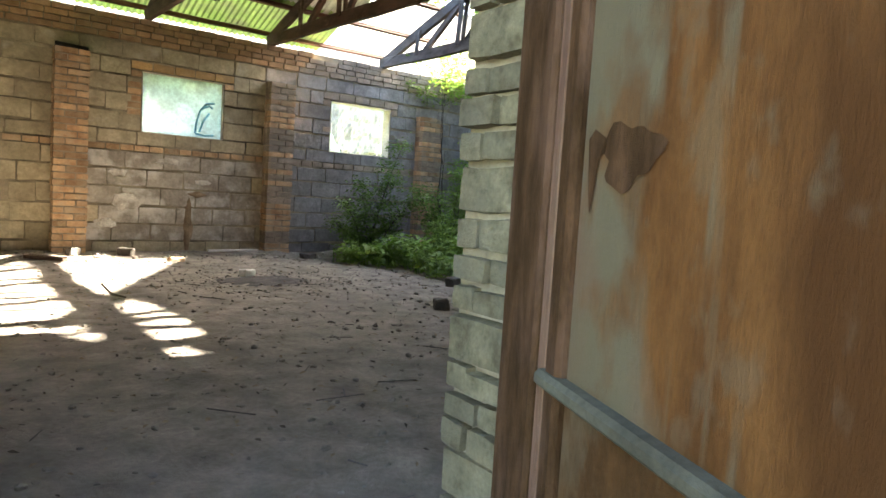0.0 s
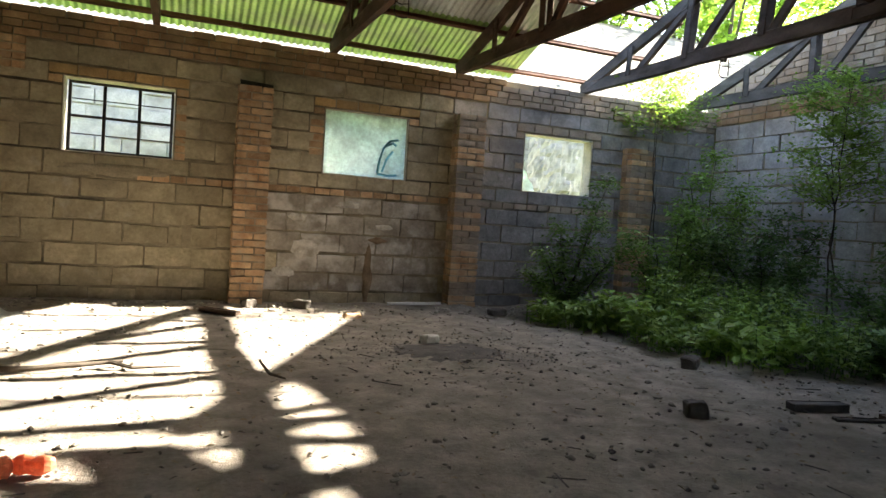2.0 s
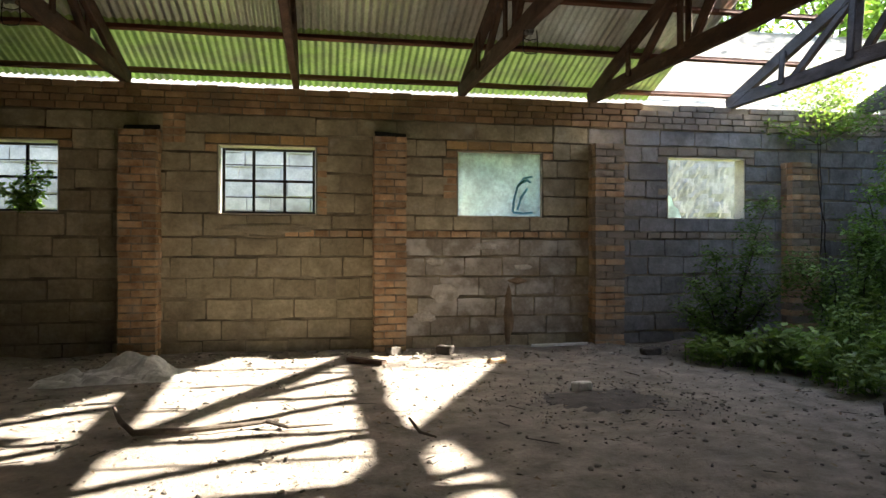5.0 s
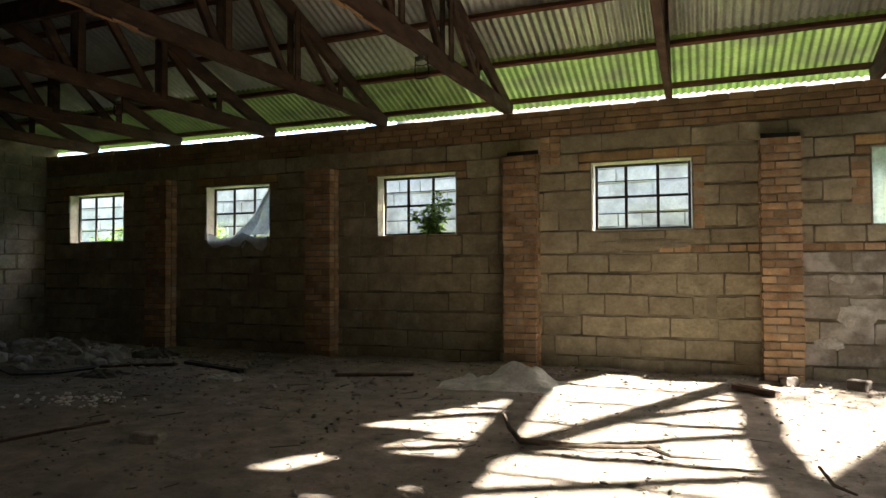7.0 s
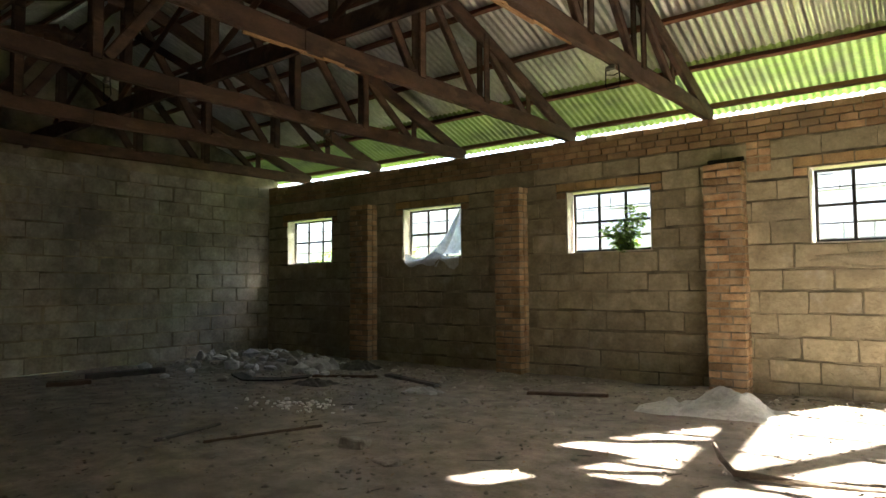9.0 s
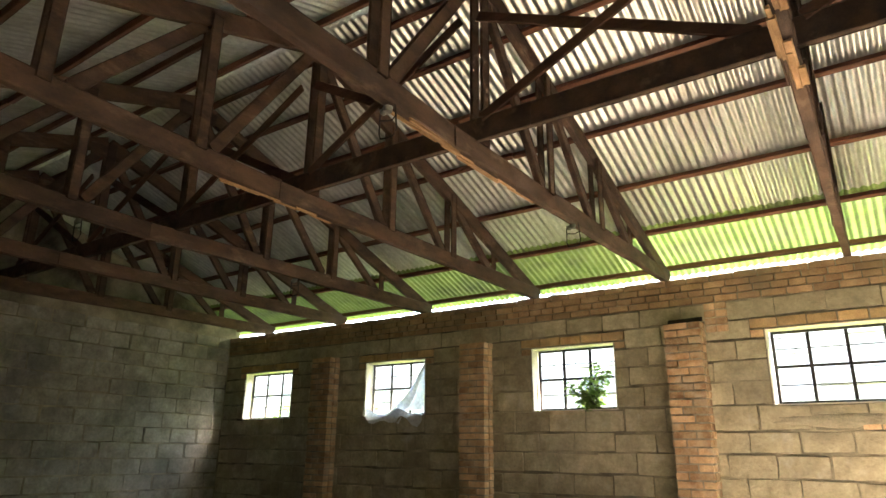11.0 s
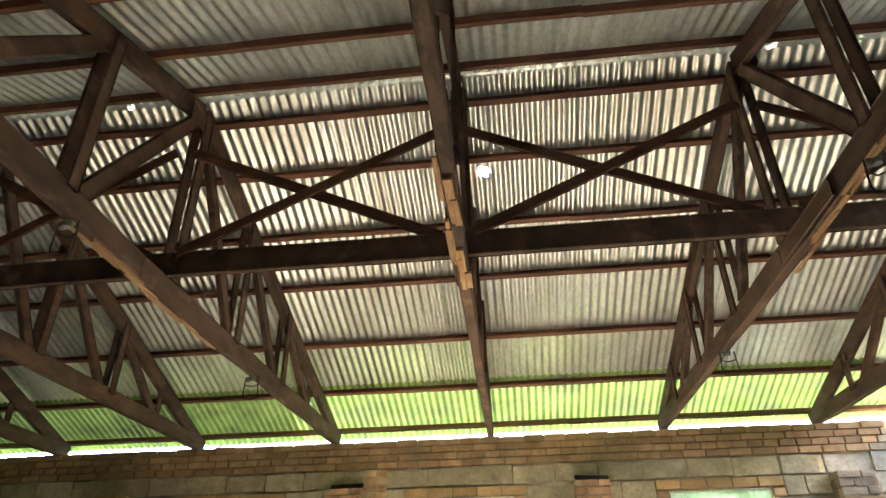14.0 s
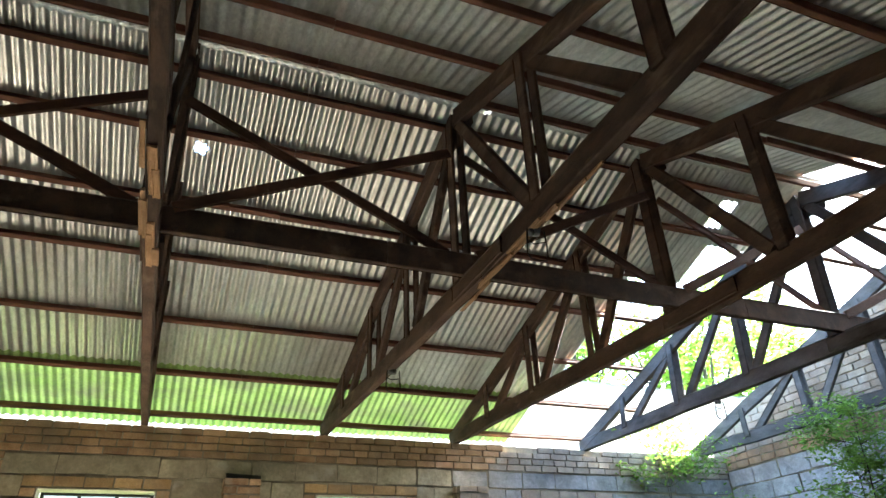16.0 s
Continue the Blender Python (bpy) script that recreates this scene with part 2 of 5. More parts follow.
M_DARK_BRICK = material("sooty_brick", (0.045, 0.038, 0.032), (0.11, 0.095, 0.08), 9, 60, 0.92, bump=0.6)
M_LAMP = material("chipped_enamel", (0.08, 0.075, 0.07), (0.26, 0.25, 0.23), 10, 60, 0.5, bump=0.1)
M_BLUE = material("blue_paint_mark", (0.22, 0.48, 0.58), (0.32, 0.60, 0.70), 10, 60, 0.6, bump=0.0, translucent=0.6)
M_FOIL = material("frosted_window_sheet", (0.64, 0.80, 0.76), (0.84, 0.94, 0.91), 3, 25, 0.45, bump=0.1, vary=0.0, stain=(0.3, 0.36, 0.33), stain_scale=4, stain_amount=0.6, translucent=0.88)


# ---- mesh helpers ----
def mesh_of(name, bm):
    me = bpy.data.meshes.new(name)
    bm.to_mesh(me)
    bm.free()
    return me


def part(name, bm, material, parent=None, label=""):
    """A bmesh as one mesh object, under a thing or part if one is given."""
    me = bm if isinstance(bm, bpy.types.Mesh) else mesh_of(name, bm)
    if not me.materials:
        me.materials.append(material)
    ob = new(name, me)
    if parent:
        ob.parent = parent
    if label:
        ob["label"] = label
    return ob


def add_box(bm, lo, hi, bevel=0.0, jitter=0.0, rng=random):
    made = bmesh.ops.create_cube(bm, size=1.0)["verts"]
    for v in made:
        v.co = Vector([lo[k] + (v.co[k] + 0.5) * (hi[k] - lo[k]) + rng.uniform(-jitter, jitter) for k in range(3)])
    if bevel:
        bmesh.ops.bevel(bm, geom=list({e for v in made for e in v.link_edges}), offset=bevel, segments=1, affect='EDGES', clamp_overlap=True)
    return bm


def box(lo, hi, bevel=0.0, jitter=0.0):
    return add_box(bmesh.new(), lo, hi, bevel, jitter)


def add_bar(bm, a, b, w, d, up=(0, 0, 1), bevel=0.006, wobble=0.0):
    """A sawn bar from a to b: w across, d along up."""
    a, b = Vector(a), Vector(b)
    y = (b - a).normalized()
    x = y.cross(Vector(up)).normalized()
    z = x.cross(y)
    n = max(1, int((b - a).length / 0.5)) if wobble else 1
    rings = []
    for i in range(n + 1):
        c = a.lerp(b, i / n)
        if 0 < i < n:
            c = c + z * random.uniform(-wobble, wobble) + x * random.uniform(-wobble, wobble)
        ring = []
        for sx, sz in ((-1, -1), (1, -1), (1, 1), (-1, 1)):
            for ex, ez in ((bevel * -sx, 0), (0, bevel * -sz)) if sx * sz > 0 else ((0, bevel * -sz), (bevel * -sx, 0)):
                ring.append(bm.verts.new(c + x * (sx * w / 2 + ex) + z * (sz * d / 2 + ez)))
        rings.append(ring)
    k = len(rings[0])
    for r0, r1 in zip(rings, rings[1:]):
        for i in range(k):
            bm.faces.new((r0[i], r0[(i + 1) % k], r1[(i + 1) % k], r1[i]))
    bm.faces.new(rings[0][::-1])
    bm.faces.new(rings[-1])
    bmesh.ops.recalc_face_normals(bm, faces=bm.faces[:])
    return bm


def bar(a, b, w, d, up=(0, 0, 1), bevel=0.006, wobble=0.0):
    return add_bar(bmesh.new(), a, b, w, d, up, bevel, wobble)


def add_tube(bm, points, radii, sides=7):
    rings = []
    pts = [Vector(p) for p in points]
    for i, p in enumerate(pts):
        d = (pts[min(i + 1, len(pts) - 1)] - pts[max(i - 1, 0)]).normalized()
        x = d.cross(Vector((0.31, 0.17, 0.93))).normalized()
        y = d.cross(x)
        rings.append([bm.verts.new(p + (x * math.cos(a) + y * math.sin(a)) * radii[i]) for a in [2 * math.pi * k / sides for k in range(sides)]])
    for r0, r1 in zip(rings, rings[1:]):
        for k in range(sides):
            bm.faces.new((r0[k], r0[(k + 1) % sides], r1[(k + 1) % sides], r1[k]))
    bm.faces.new(rings[0][::-1])
    bm.faces.new(rings[-1])
    return bm


def empty(name, at, label, category, group="", kind=""):
    ob = new(name)
    ob.location = at
    ob.empty_display_size = 0.1
    return tagged(ob, label, category, group, kind)


def under(ob, parent):
    """Hang ob, built in world metres, under a parent that stands elsewhere."""
    ob.parent = parent
    ob.matrix_parent_inverse = Matrix.Translation(-Vector(parent.location))
    return ob


def worn_piece(seed, chip=0.035):
    """A unit brick or block with chipped, uneven edges, shared by alike pieces."""
    rng = random.Random(seed)
    bm = bmesh.new()
    add_box(bm, (0, 0, 0), (1, 1, 1), rng=rng)
    bmesh.ops.subdivide_edges(bm, edges=bm.edges[:], cuts=1, use_grid_fill=True)
    for v in bm.verts:
        at_rim = [k for k in range(3) if abs(v.co[k] - 0.5) > 0.4]
        for k in range(3):
            if k in at_rim and len(at_rim) > 1:
                v.co[k] += (0.5 - v.co[k]) * 2 * rng.uniform(0.1, 1.0) * chip * (2.6 if k == 2 else 1.0) * (1.35 if len(at_rim) == 3 else 1.0)
            elif k in at_rim:
                v.co[k] += rng.uniform(-0.25, 0.25) * chip
            else:
                v.co[k] += rng.uniform(-0.2, 0.2)
    return mesh_of("piece", bm)


PIECES = {}


def pieces_of(m):
    if m.name not in PIECES:
        made = [worn_piece(k, (0.022 if m is M_JAMB else 0.012) + 0.007 * (k % 3)) for k in range(12)]
        for me in made:
            me.materials.append(m)
        PIECES[m.name] = made
    return PIECES[m.name]


def lay(name, m, parent, lo, hi, rng, proud=0.006, axis=1, tilt=0.4):
    """One brick or block of a wall between two corners, a little proud or sunk and a little askew."""
    ob = new(name, rng.choice(pieces_of(m)))
    lo, hi = Vector(lo), Vector(hi)
    size = hi - lo
    shift = Vector((0, 0, 0))
    shift[axis] = rng.uniform(-proud, proud)
    ob.matrix_basis = Matrix.LocRotScale(lo + shift, Euler((0, radians(rng.uniform(-tilt, tilt)) if axis == 1 else 0, 0)), size)
    ob.parent = parent
    return ob


def course(x0, x1, length, rng, offset=0.0, gaps=(), least=0.1):
    """Stretches of a course from x0 to x1, broken at the gaps."""
    spans, at = [], x0
    for g0, g1 in sorted(gaps):
        if g1 <= x0 or g0 >= x1:
            continue
        if g0 > at:
            spans.append((at, g0))
        at = max(at, g1)
    if at < x1:
        spans.append((at, x1))
    for s0, s1 in spans:
        cuts, c = [s0], math.floor((s0 - offset) / length) * length + offset + length
        while c < s1 - least:
            if c > s0 + least:
                cuts.append(c + rng.uniform(-0.012, 0.012))
            c += length
        cuts.append(s1)
        yield from zip(cuts, cuts[1:])


# ---- plan ----
WEST, EAST, SOUTH, NORTH = -10.05, 6.65, -0.59, 7.0
WALL_TOP = 2.864
RIDGE_Y, RIDGE_Z, SLOPE = 3.15, 4.36, 0.345      # top of the rafters
TRUSS_TURN = (0, 0, 0, 0, -0.012, 0.015, 0.018, 0.045, 0.0, 0.012)
TRUSS_LEAN = (0, 0, 0, 0, 0, 0, 0, 0, 0.08, 0)
TRUSS_X = (-9.12, -7.5, -5.88, -4.2, -2.58, -0.83, 1.02, 2.6, 4.41, 6.27)
WINDOWS = ((-9.55, -8.44), (-6.92, -5.85), (-4.26, -3.21), (-1.65, -0.61), (0.96, 1.97), (3.54, 4.57))
SILL, HEAD = 1.495, 2.245
PILLARS = ((-7.82, -7.43, 2.36), (-5.18, -4.80, 2.36), (-2.59, -2.21, 2.36), (0.0, 0.365, 2.36), (2.53, 2.90, 2.37), (5.06, 5.46, 2.2))


def roof_z(y):
    return RIDGE_Z - SLOPE * abs(y - RIDGE_Y)


def wall_core(name, x0, x1, y0, y1, z0, z1, holes, m, label):
    """A wall along x as boxes butted round its openings, in one mesh."""
    bm = bmesh.new()
    at = x0
    for h0, h1, s, t in sorted(holes):
        add_box(bm, (at, y0, z0), (h0, y1, z1))
        if s > z0:
            add_box(bm, (h0, y0, z0), (h1, y1, s))
        if t < z1:
            add_box(bm, (h0, y0, t), (h1, y1, z1))
        at = h1
    add_box(bm, (at, y0, z0), (x1, y1, z1))
    return tagged(part(name, bm, m), label, "wall", kind="structure")


# ---- floor and ground ----
def ground_height(x, y):
    d = noise.noise(Vector((x * 0.8, y * 0.8, 3.1))) * 0.018 + noise.noise(Vector((x * 3.1, y * 3.1, 7.7))) * 0.009
    rise = 0.05 * max(0.0, 1 - abs(y - 6.9) / 0.5)
    return d + rise * (0.5 + noise.noise(Vector((x * 1.7, 1.0, 2.0))))


def floor_mesh():
    bm = bmesh.new()
    nx, ny = 460, 210
    grid = [[bm.verts.new((WEST + (EAST - WEST) * i / nx, SOUTH + (NORTH + 0.15 - SOUTH) * j / ny, 0)) for j in range(ny + 1)] for i in range(nx + 1)]
    for col in grid:
        for v in col:
            v.co.z = ground_height(v.co.x, v.co.y) + noise.noise(v.co * 9.0) * 0.007 + noise.noise(v.co * 24.0) * 0.006
    for i in range(nx):
        for j in range(ny):
            bm.faces.new((grid[i][j], grid[i + 1][j], grid[i + 1][j + 1], grid[i][j + 1])).smooth = True
    return bm


tagged(part("floor", floor_mesh(), M_SOIL), "bare trodden earth floor with dust and rubble", "floor", kind="structure")
gb = bmesh.new()
for x0, x1, y0, y1 in ((-400, 400, NORTH + 0.21, 400), (-400, 400, -400, SOUTH), (-400, WEST, SOUTH, NORTH + 0.21), (EAST, 400, SOUTH, NORTH + 0.21)):
    gb.faces.new([gb.verts.new(p) for p in ((x0, y0, -0.03), (x1, y0, -0.03), (x1, y1, -0.03), (x0, y1, -0.03))])
tagged(part("ground", gb, M_GRASS_GROUND), "grassy ground outside the building", "ground", kind="structure")

tagged(part("yard", box((-14, -9, -0.2), (14, SOUTH - 0.202, -0.012)), M_SOIL), "bare earth yard before the doorway", "ground", kind="structure")
# Added strip, out of view: bounces neutral light onto the neighbour's wall instead of green.
tagged(part("path", box((-16, 9.15, -0.2), (16, 9.6, -0.015)), M_PALE_ROOF), "added unseen pale strip that reflects onto the neighbouring building", "path", kind="structure")

# Added walls, never in view: they block sun and sky from yard and door.
for name, lo, hi in (("yard_wall_east", (1.6, -6.0, -0.1), (1.8, SOUTH - 0.203, 3.2)), ("yard_wall_south", (-5.0, -6.2, -0.1), (1.8, -6.0, 3.2))):
    tagged(part(name, box(lo, hi, 0.01), M_BLOCK), "added unseen wall that keeps light off the yard and door", "wall", kind="structure")

# ---- walls ----
north = wall_core("wall_north", WEST, EAST + 0.2, NORTH + 0.015, NORTH + 0.2, 0, WALL_TOP - 0.005, [(a, b, SILL, HEAD) for a, b in WINDOWS], M_MORTAR, "long wall of grey concrete blocks with a brick band on top")
west = tagged(part("wall_west", box((WEST - 0.2, SOUTH - 0.2, 0), (WEST - 0.014, NORTH + 0.2, WALL_TOP)), M_MORTAR), "end wall of pale concrete blocks", "wall", kind="structure")
east = tagged(part("wall_east", box((EAST + 0.014, SOUTH - 0.2, 0), (EAST + 0.2, NORTH + 0.01, WALL_TOP)), M_MORTAR), "end wall of weathered grey concrete blocks", "wall", kind="structure")
DOOR = (-1.0, 0.035)
south = wall_core("wall_south", WEST - 0.014, EAST + 0.014, SOUTH - 0.2, SOUTH, 0, 3.06, [(DOOR[0], DOOR[1] + 0.03, 0, 2.1)], M_BLOCK, "plain block wall with the doorway")


tagged(part("threshold", box((DOOR[0], SOUTH - 0.2, -0.2), (DOOR[1] + 0.03, SOUTH, -0.006)), M_SOIL), "trodden earth sill of the doorway", "threshold", kind="structure")


def gable(name, x0, x1, label, top):
    """A gable between x0 and x1 under the line top, (y, z) from north to south."""
    bm = bmesh.new()
    pts = [(SOUTH - 0.2, WALL_TOP), (NORTH + 0.2, WALL_TOP), *top]
    f0 = [bm.verts.new((x0, y, z)) for y, z in pts]
    f1 = [bm.verts.new((x1, y, z)) for y, z in pts]
    bm.faces.new(f0)
    bm.faces.new(f1[::-1])
    for i in range(len(pts)):
        bm.faces.new((f0[i], f1[i], f1[(i + 1) % len(pts)], f0[(i + 1) % len(pts)]))
    bmesh.ops.recalc_face_normals(bm, faces=bm.faces[:])
    return tagged(part(name, bm, M_MORTAR), label, "wall", kind="structure")


GABLE_TOP = ((NORTH + 0.2, roof_z(NORTH + 0.2) + 0.12), (4.1, roof_z(4.1) + 0.12), (3.75, 4.1), (3.35, 4.07), (2.66, 4.07), (2.56, 4.25), (SOUTH - 0.2, roof_z(SOUTH - 0.2) + 0.1))
gable("gable_west", WEST - 0.2, WEST - 0.02, "dark gable wall under the roof", [(y, roof_z(y) + 0.045) for y in (NORTH + 0.2, RIDGE_Y, SOUTH - 0.2)])
gable_east = gable("gable_east", EAST + 0.02, EAST + 0.2, "pale brick gable standing open to the sky", GABLE_TOP)

# ---- roof ----
FAR_PURLINS = (7.1, 6.43, 5.70, 4.95, 4.38, 3.78, 3.32)
NEAR_PURLINS = (2.96, 2.45, 1.85, 1.15, 0.42, -0.3, -0.82)
PURLIN = 0.05


def truss(x, m, turn, lean):
    th = empty("roof_truss", (x, NORTH, 2.84), "dark timber roof truss with double posts and slanting struts", "roof truss", "roof trusses")
    th.rotation_euler = (0, lean, turn)
    cz, sag = 2.935, 0.065

    def add(name, a, b, w, d, up=(0, 0, 1), label="", mm=None, wobble=0.0):
        return under(part(name, bar(a, b, w, d, up, 0.007, wobble), mm or m, None, label), th)

    heel_n, heel_s = NORTH + 0.12, SOUTH - 0.12
    add("bottom_chord", (x, heel_n, cz), (x, RIDGE_Y - 0.3, cz - sag), 0.07, 0.15, wobble=0.006)
    add("bottom_chord", (x, RIDGE_Y - 0.302, cz - sag), (x, heel_s, cz), 0.07, 0.15, wobble=0.006)
    add("splice_plate", (x - 0.044, RIDGE_Y - 0.6, cz - sag), (x - 0.044, RIDGE_Y + 0.1, cz - sag), 0.016, 0.11)
    for sgn, heel in ((1, heel_n), (-1, heel_s)):
        a = Vector((x, heel, roof_z(heel) - 0.075))
        b = Vector((x, RIDGE_Y + sgn * 0.004, RIDGE_Z - 0.075))
        if sgn > 0 or x < 6:                          # the last truss has lost its southern rafter
            add("rafter", a, b, 0.06, 0.15, wobble=0.004)
        for dx in (-0.042, 0.042):
            for k, off in enumerate((1.0, 2.0, 2.95)):
                y = RIDGE_Y + sgn * off
                if k == 2 and dx > 0:
                    continue
                add("post", (x + dx, y, cz - 0.01), (x + dx, y, roof_z(y) - 0.06), 0.022, 0.09, (0, 1, 0))
        for top, foot in ((0.06, 0.9), (1.08, 1.85), (2.08, 2.8)):
            ya, yb = RIDGE_Y + sgn * top, RIDGE_Y + sgn * foot
            add("strut", (x, ya, roof_z(ya) - 0.14), (x, yb, cz + 0.03), 0.05, 0.095, (0, 1, 0))
    for dx in (-0.042, 0.042):
        add("king_post", (x + dx, RIDGE_Y + 0.03, cz), (x + dx, RIDGE_Y + 0.03, RIDGE_Z - 0.07), 0.022, 0.1, (0, 1, 0))
    add("apex_plate", (x + 0.042, RIDGE_Y - 0.2, RIDGE_Z - 0.19), (x + 0.042, RIDGE_Y + 0.2, RIDGE_Z - 0.19), 0.012, 0.14)
    return th


for x, turn, lean in zip(TRUSS_X, TRUSS_TURN, TRUSS_LEAN):
    truss(x, M_WOOD_GREY if x > 4 else M_WOOD, turn, lean)


def splintered(x, y0, y1, n, least, most):
    """The torn underside of one chord: raw slivers hanging along it."""
    th = empty("split_timber", (x, (y0 + y1) / 2, 2.79), "splintered raw timber along the underside of a truss chord", "timber", "split timbers")
    for k in range(n):
        y = y0 + (y1 - y0) * k / n + random.uniform(-0.04, 0.04)
        dx = random.uniform(-0.03, 0.03)
        z = 2.86 - 0.065 * (1 - abs(y - 2.85) / 4.1) - 0.006
        under(part("splinter", bar((x + dx, y, z - random.uniform(0, 0.012)), (x + dx + random.uniform(-0.008, 0.008), y + random.uniform(0.2, 0.45), z), random.uniform(least, most), random.uniform(0.012, 0.024), bevel=0.004, wobble=0.006), M_RAW), th)


splintered(-0.77, 2.0, 3.1, 10, 0.02, 0.045)
splintered(-2.63, 2.3, 3.7, 9, 0.012, 0.025)
splintered(1.10, 1.6, 3.2, 9, 0.012, 0.025)
splintered(-4.2, 2.4, 3.4, 5, 0.012, 0.022)


def long_beam():
    th = empty("ridge_tie_beam", (WEST, RIDGE_Y, 2.97), "long dark timber beam lying across the truss chords", "beam")
    cuts = [WEST + 0.05, -6.0, -2.2, 0.55, 3.4, EAST - 0.02]
    for a, b in zip(cuts, cuts[1:]):
        under(part("length", bar((a, RIDGE_Y - 0.05, 3.015), (b - 0.004, RIDGE_Y - 0.05, 3.015), 0.05, 0.165, wobble=0.004), M_WOOD), th)


long_beam()


def cross_brace(xa, xb):
    """Two crossed braces between the posts of neighbouring trusses."""
    th = empty("cross_brace", (xa, RIDGE_Y, 3.15), "pair of crossed red-brown braces between two trusses", "brace", "cross braces")
    y = RIDGE_Y - 0.04
    for a, b, dy in (((xa + 0.06, 3.9), (xb - 0.1, 3.09), 0.0), ((xa + 0.1, 3.09), (xb - 0.06, 3.9), -0.026)):
        under(part("brace", bar((a[0], y + dy, a[1]), (b[0], y + dy, b[1]), 0.022, 0.075, (0, 0, 1), wobble=0.003), M_PURLIN_DARK), th)


RIDGE_X = [x - 0.03 + turn * (NORTH - RIDGE_Y) for x, turn in zip(TRUSS_X, TRUSS_TURN)]
for a, b in zip(RIDGE_X[:-1], RIDGE_X[1:]):
    cross_brace(a, b)


def purlin(y, x0, x1):
    z = roof_z(y) + PURLIN / 2 + 0.002
    tilt = Vector((0, SLOPE if y > RIDGE_Y else -SLOPE, 1))
    cuts = [x0]
    while cuts[-1] + 3.4 < x1 - 0.6:
        cuts.append(cuts[-1] + 3.35)
    cuts.append(x1)
    for a, b in zip(cuts, cuts[1:]):
        tagged(part("purlin", bar((a, y, z), (b - 0.003, y + random.uniform(-0.015, 0.015), z), PURLIN, PURLIN, tilt, 0.004, 0.004), M_PURLIN), "thin red-brown timber purlin under the roof sheets", "purlin", "purlins")


for y in FAR_PURLINS:
    purlin(y, WEST + 0.02, 4.55 + random.uniform(-0.3, 0.5) if y > 4.6 else (4.0 if y > 4.3 else EAST))
for y in NEAR_PURLINS:
    purlin(y, WEST + 0.02, EAST + 0.01)

WAVE, AMP = 0.0762, 0.0095
roof = empty("roof", (0, RIDGE_Y, RIDGE_Z), "roof of galvanised corrugated sheets, partly missing", "roof", kind="structure")


def corrugated(x0, waves, y0, y1, lift, hole=None, skew=0.0, m=None):
    """A corrugated sheet down the slope from y0 to y1, one of its corners let go where it is skewed."""
    n = waves * 8
    steps = max(2, int(abs(y1 - y0) / (0.03 if hole else 0.35)))
    verts, faces = [], []
    for j in range(steps + 1):
        y = y0 + (y1 - y0) * j / steps
        for i in range(n + 1):
            x = x0 + i * WAVE / 8
            z = roof_z(y) + PURLIN + 0.012 + lift + AMP * math.cos(2 * math.pi * i / 8)
            z += 0.004 * noise.noise(Vector((x * 2, y * 2, 0.5))) + skew * (i / n) ** 2 * (j / steps) ** 2
            verts.append((x, y + skew * 0.5 * (i / n), z))
    for j in range(steps):
        for i in range(n):
            q = j * (n + 1) + i
            if hole:
                cx, cy = verts[q][0] - hole[0], verts[q][1] - hole[1]
                if (cx / hole[2]) ** 2 + (cy / hole[3]) ** 2 < 1:
                    continue
            faces.append((q, q + 1, q + n + 2, q + n + 1))
    me = bpy.data.meshes.new("corrugated_sheet")
    me.from_pydata(verts, [], faces)
    me.polygons.foreach_set("use_smooth", [True] * len(faces))
    ob = part("corrugated_sheet", me, m or M_ZINC, None, "galvanised sheet with a green grass reflection painted in" if m else "")
    return under(ob, roof)


def roofing():
    x, k = WEST - 0.3, 0
    while x < EAST:
        waves = 9
        lift = 0.003 * (k % 2)
        rows_far = ((7.32, 6.36, 0.0), (6.5, 5.62, 0.005), (5.78, 4.30, 0.008), (4.46, RIDGE_Y + 0.02, 0.012))
        rows_near = ((-0.95, 0.75, 0.0), (0.55, 2.2, 0.006), (2.05, RIDGE_Y - 0.02, 0.012))
        for r, (a, b, up) in enumerate(rows_far):
            if x + waves * WAVE < (3.6, 3.6, 3.6, 4.2)[r]:
                hit = (-0.655, 3.95, 0.05, 0.045) if r == 3 and x < -0.655 < x + 0.6 else None
                # The lowest row carries the painted green reflection, a dimmer copy further west.
                corrugated(x, waves - (r == 0), a, b, (lift if r else 0.0) + up, hit, 0.0, (M_GREEN_REFLECTION if x > -3.1 else M_GREEN_REFLECTION_DIM) if r == 0 else None)
        for r, (a, b, up) in enumerate(rows_near):
            if x < (EAST, EAST, 4.0)[r]:
                corrugated(x, waves, a, b, lift + up)
        x += (waves - 1) * WAVE
        k += 1


roofing()
corrugated(3.70, 3, 4.46, RIDGE_Y + 0.02, 0.015)
corrugated(3.90, 3, 4.46, 3.74, 0.02)
corrugated(3.90, 3, 3.44, RIDGE_Y + 0.02, 0.02)
corrugated(4.09, 7, 3.94, RIDGE_Y + 0.02, 0.014, skew=0.03)
corrugated(4.56, 5, 3.86, RIDGE_Y + 0.02, 0.018, skew=0.03)
for y0, y1, m in ((7.32, 6.36, M_GREEN_REFLECTION), (6.5, 5.62, None), (5.78, 4.30, None)):
    corrugated(3.06 + (0.0 if m else 0.02), 5 if m else 6, y0, y1, 0.01, skew=0.02, m=m)
for k in range(3):
    corrugated(3.99 + 0.6 * k, 8, 2.05, 2.42 + 0.02 * (k % 2), 0.013 + 0.003 * k)
corrugated(5.67, 5, 2.05, 2.68, 0.02)
corrugated(5.97, 7, 2.05, 3.06, 0.016)
rc = bmesh.new()
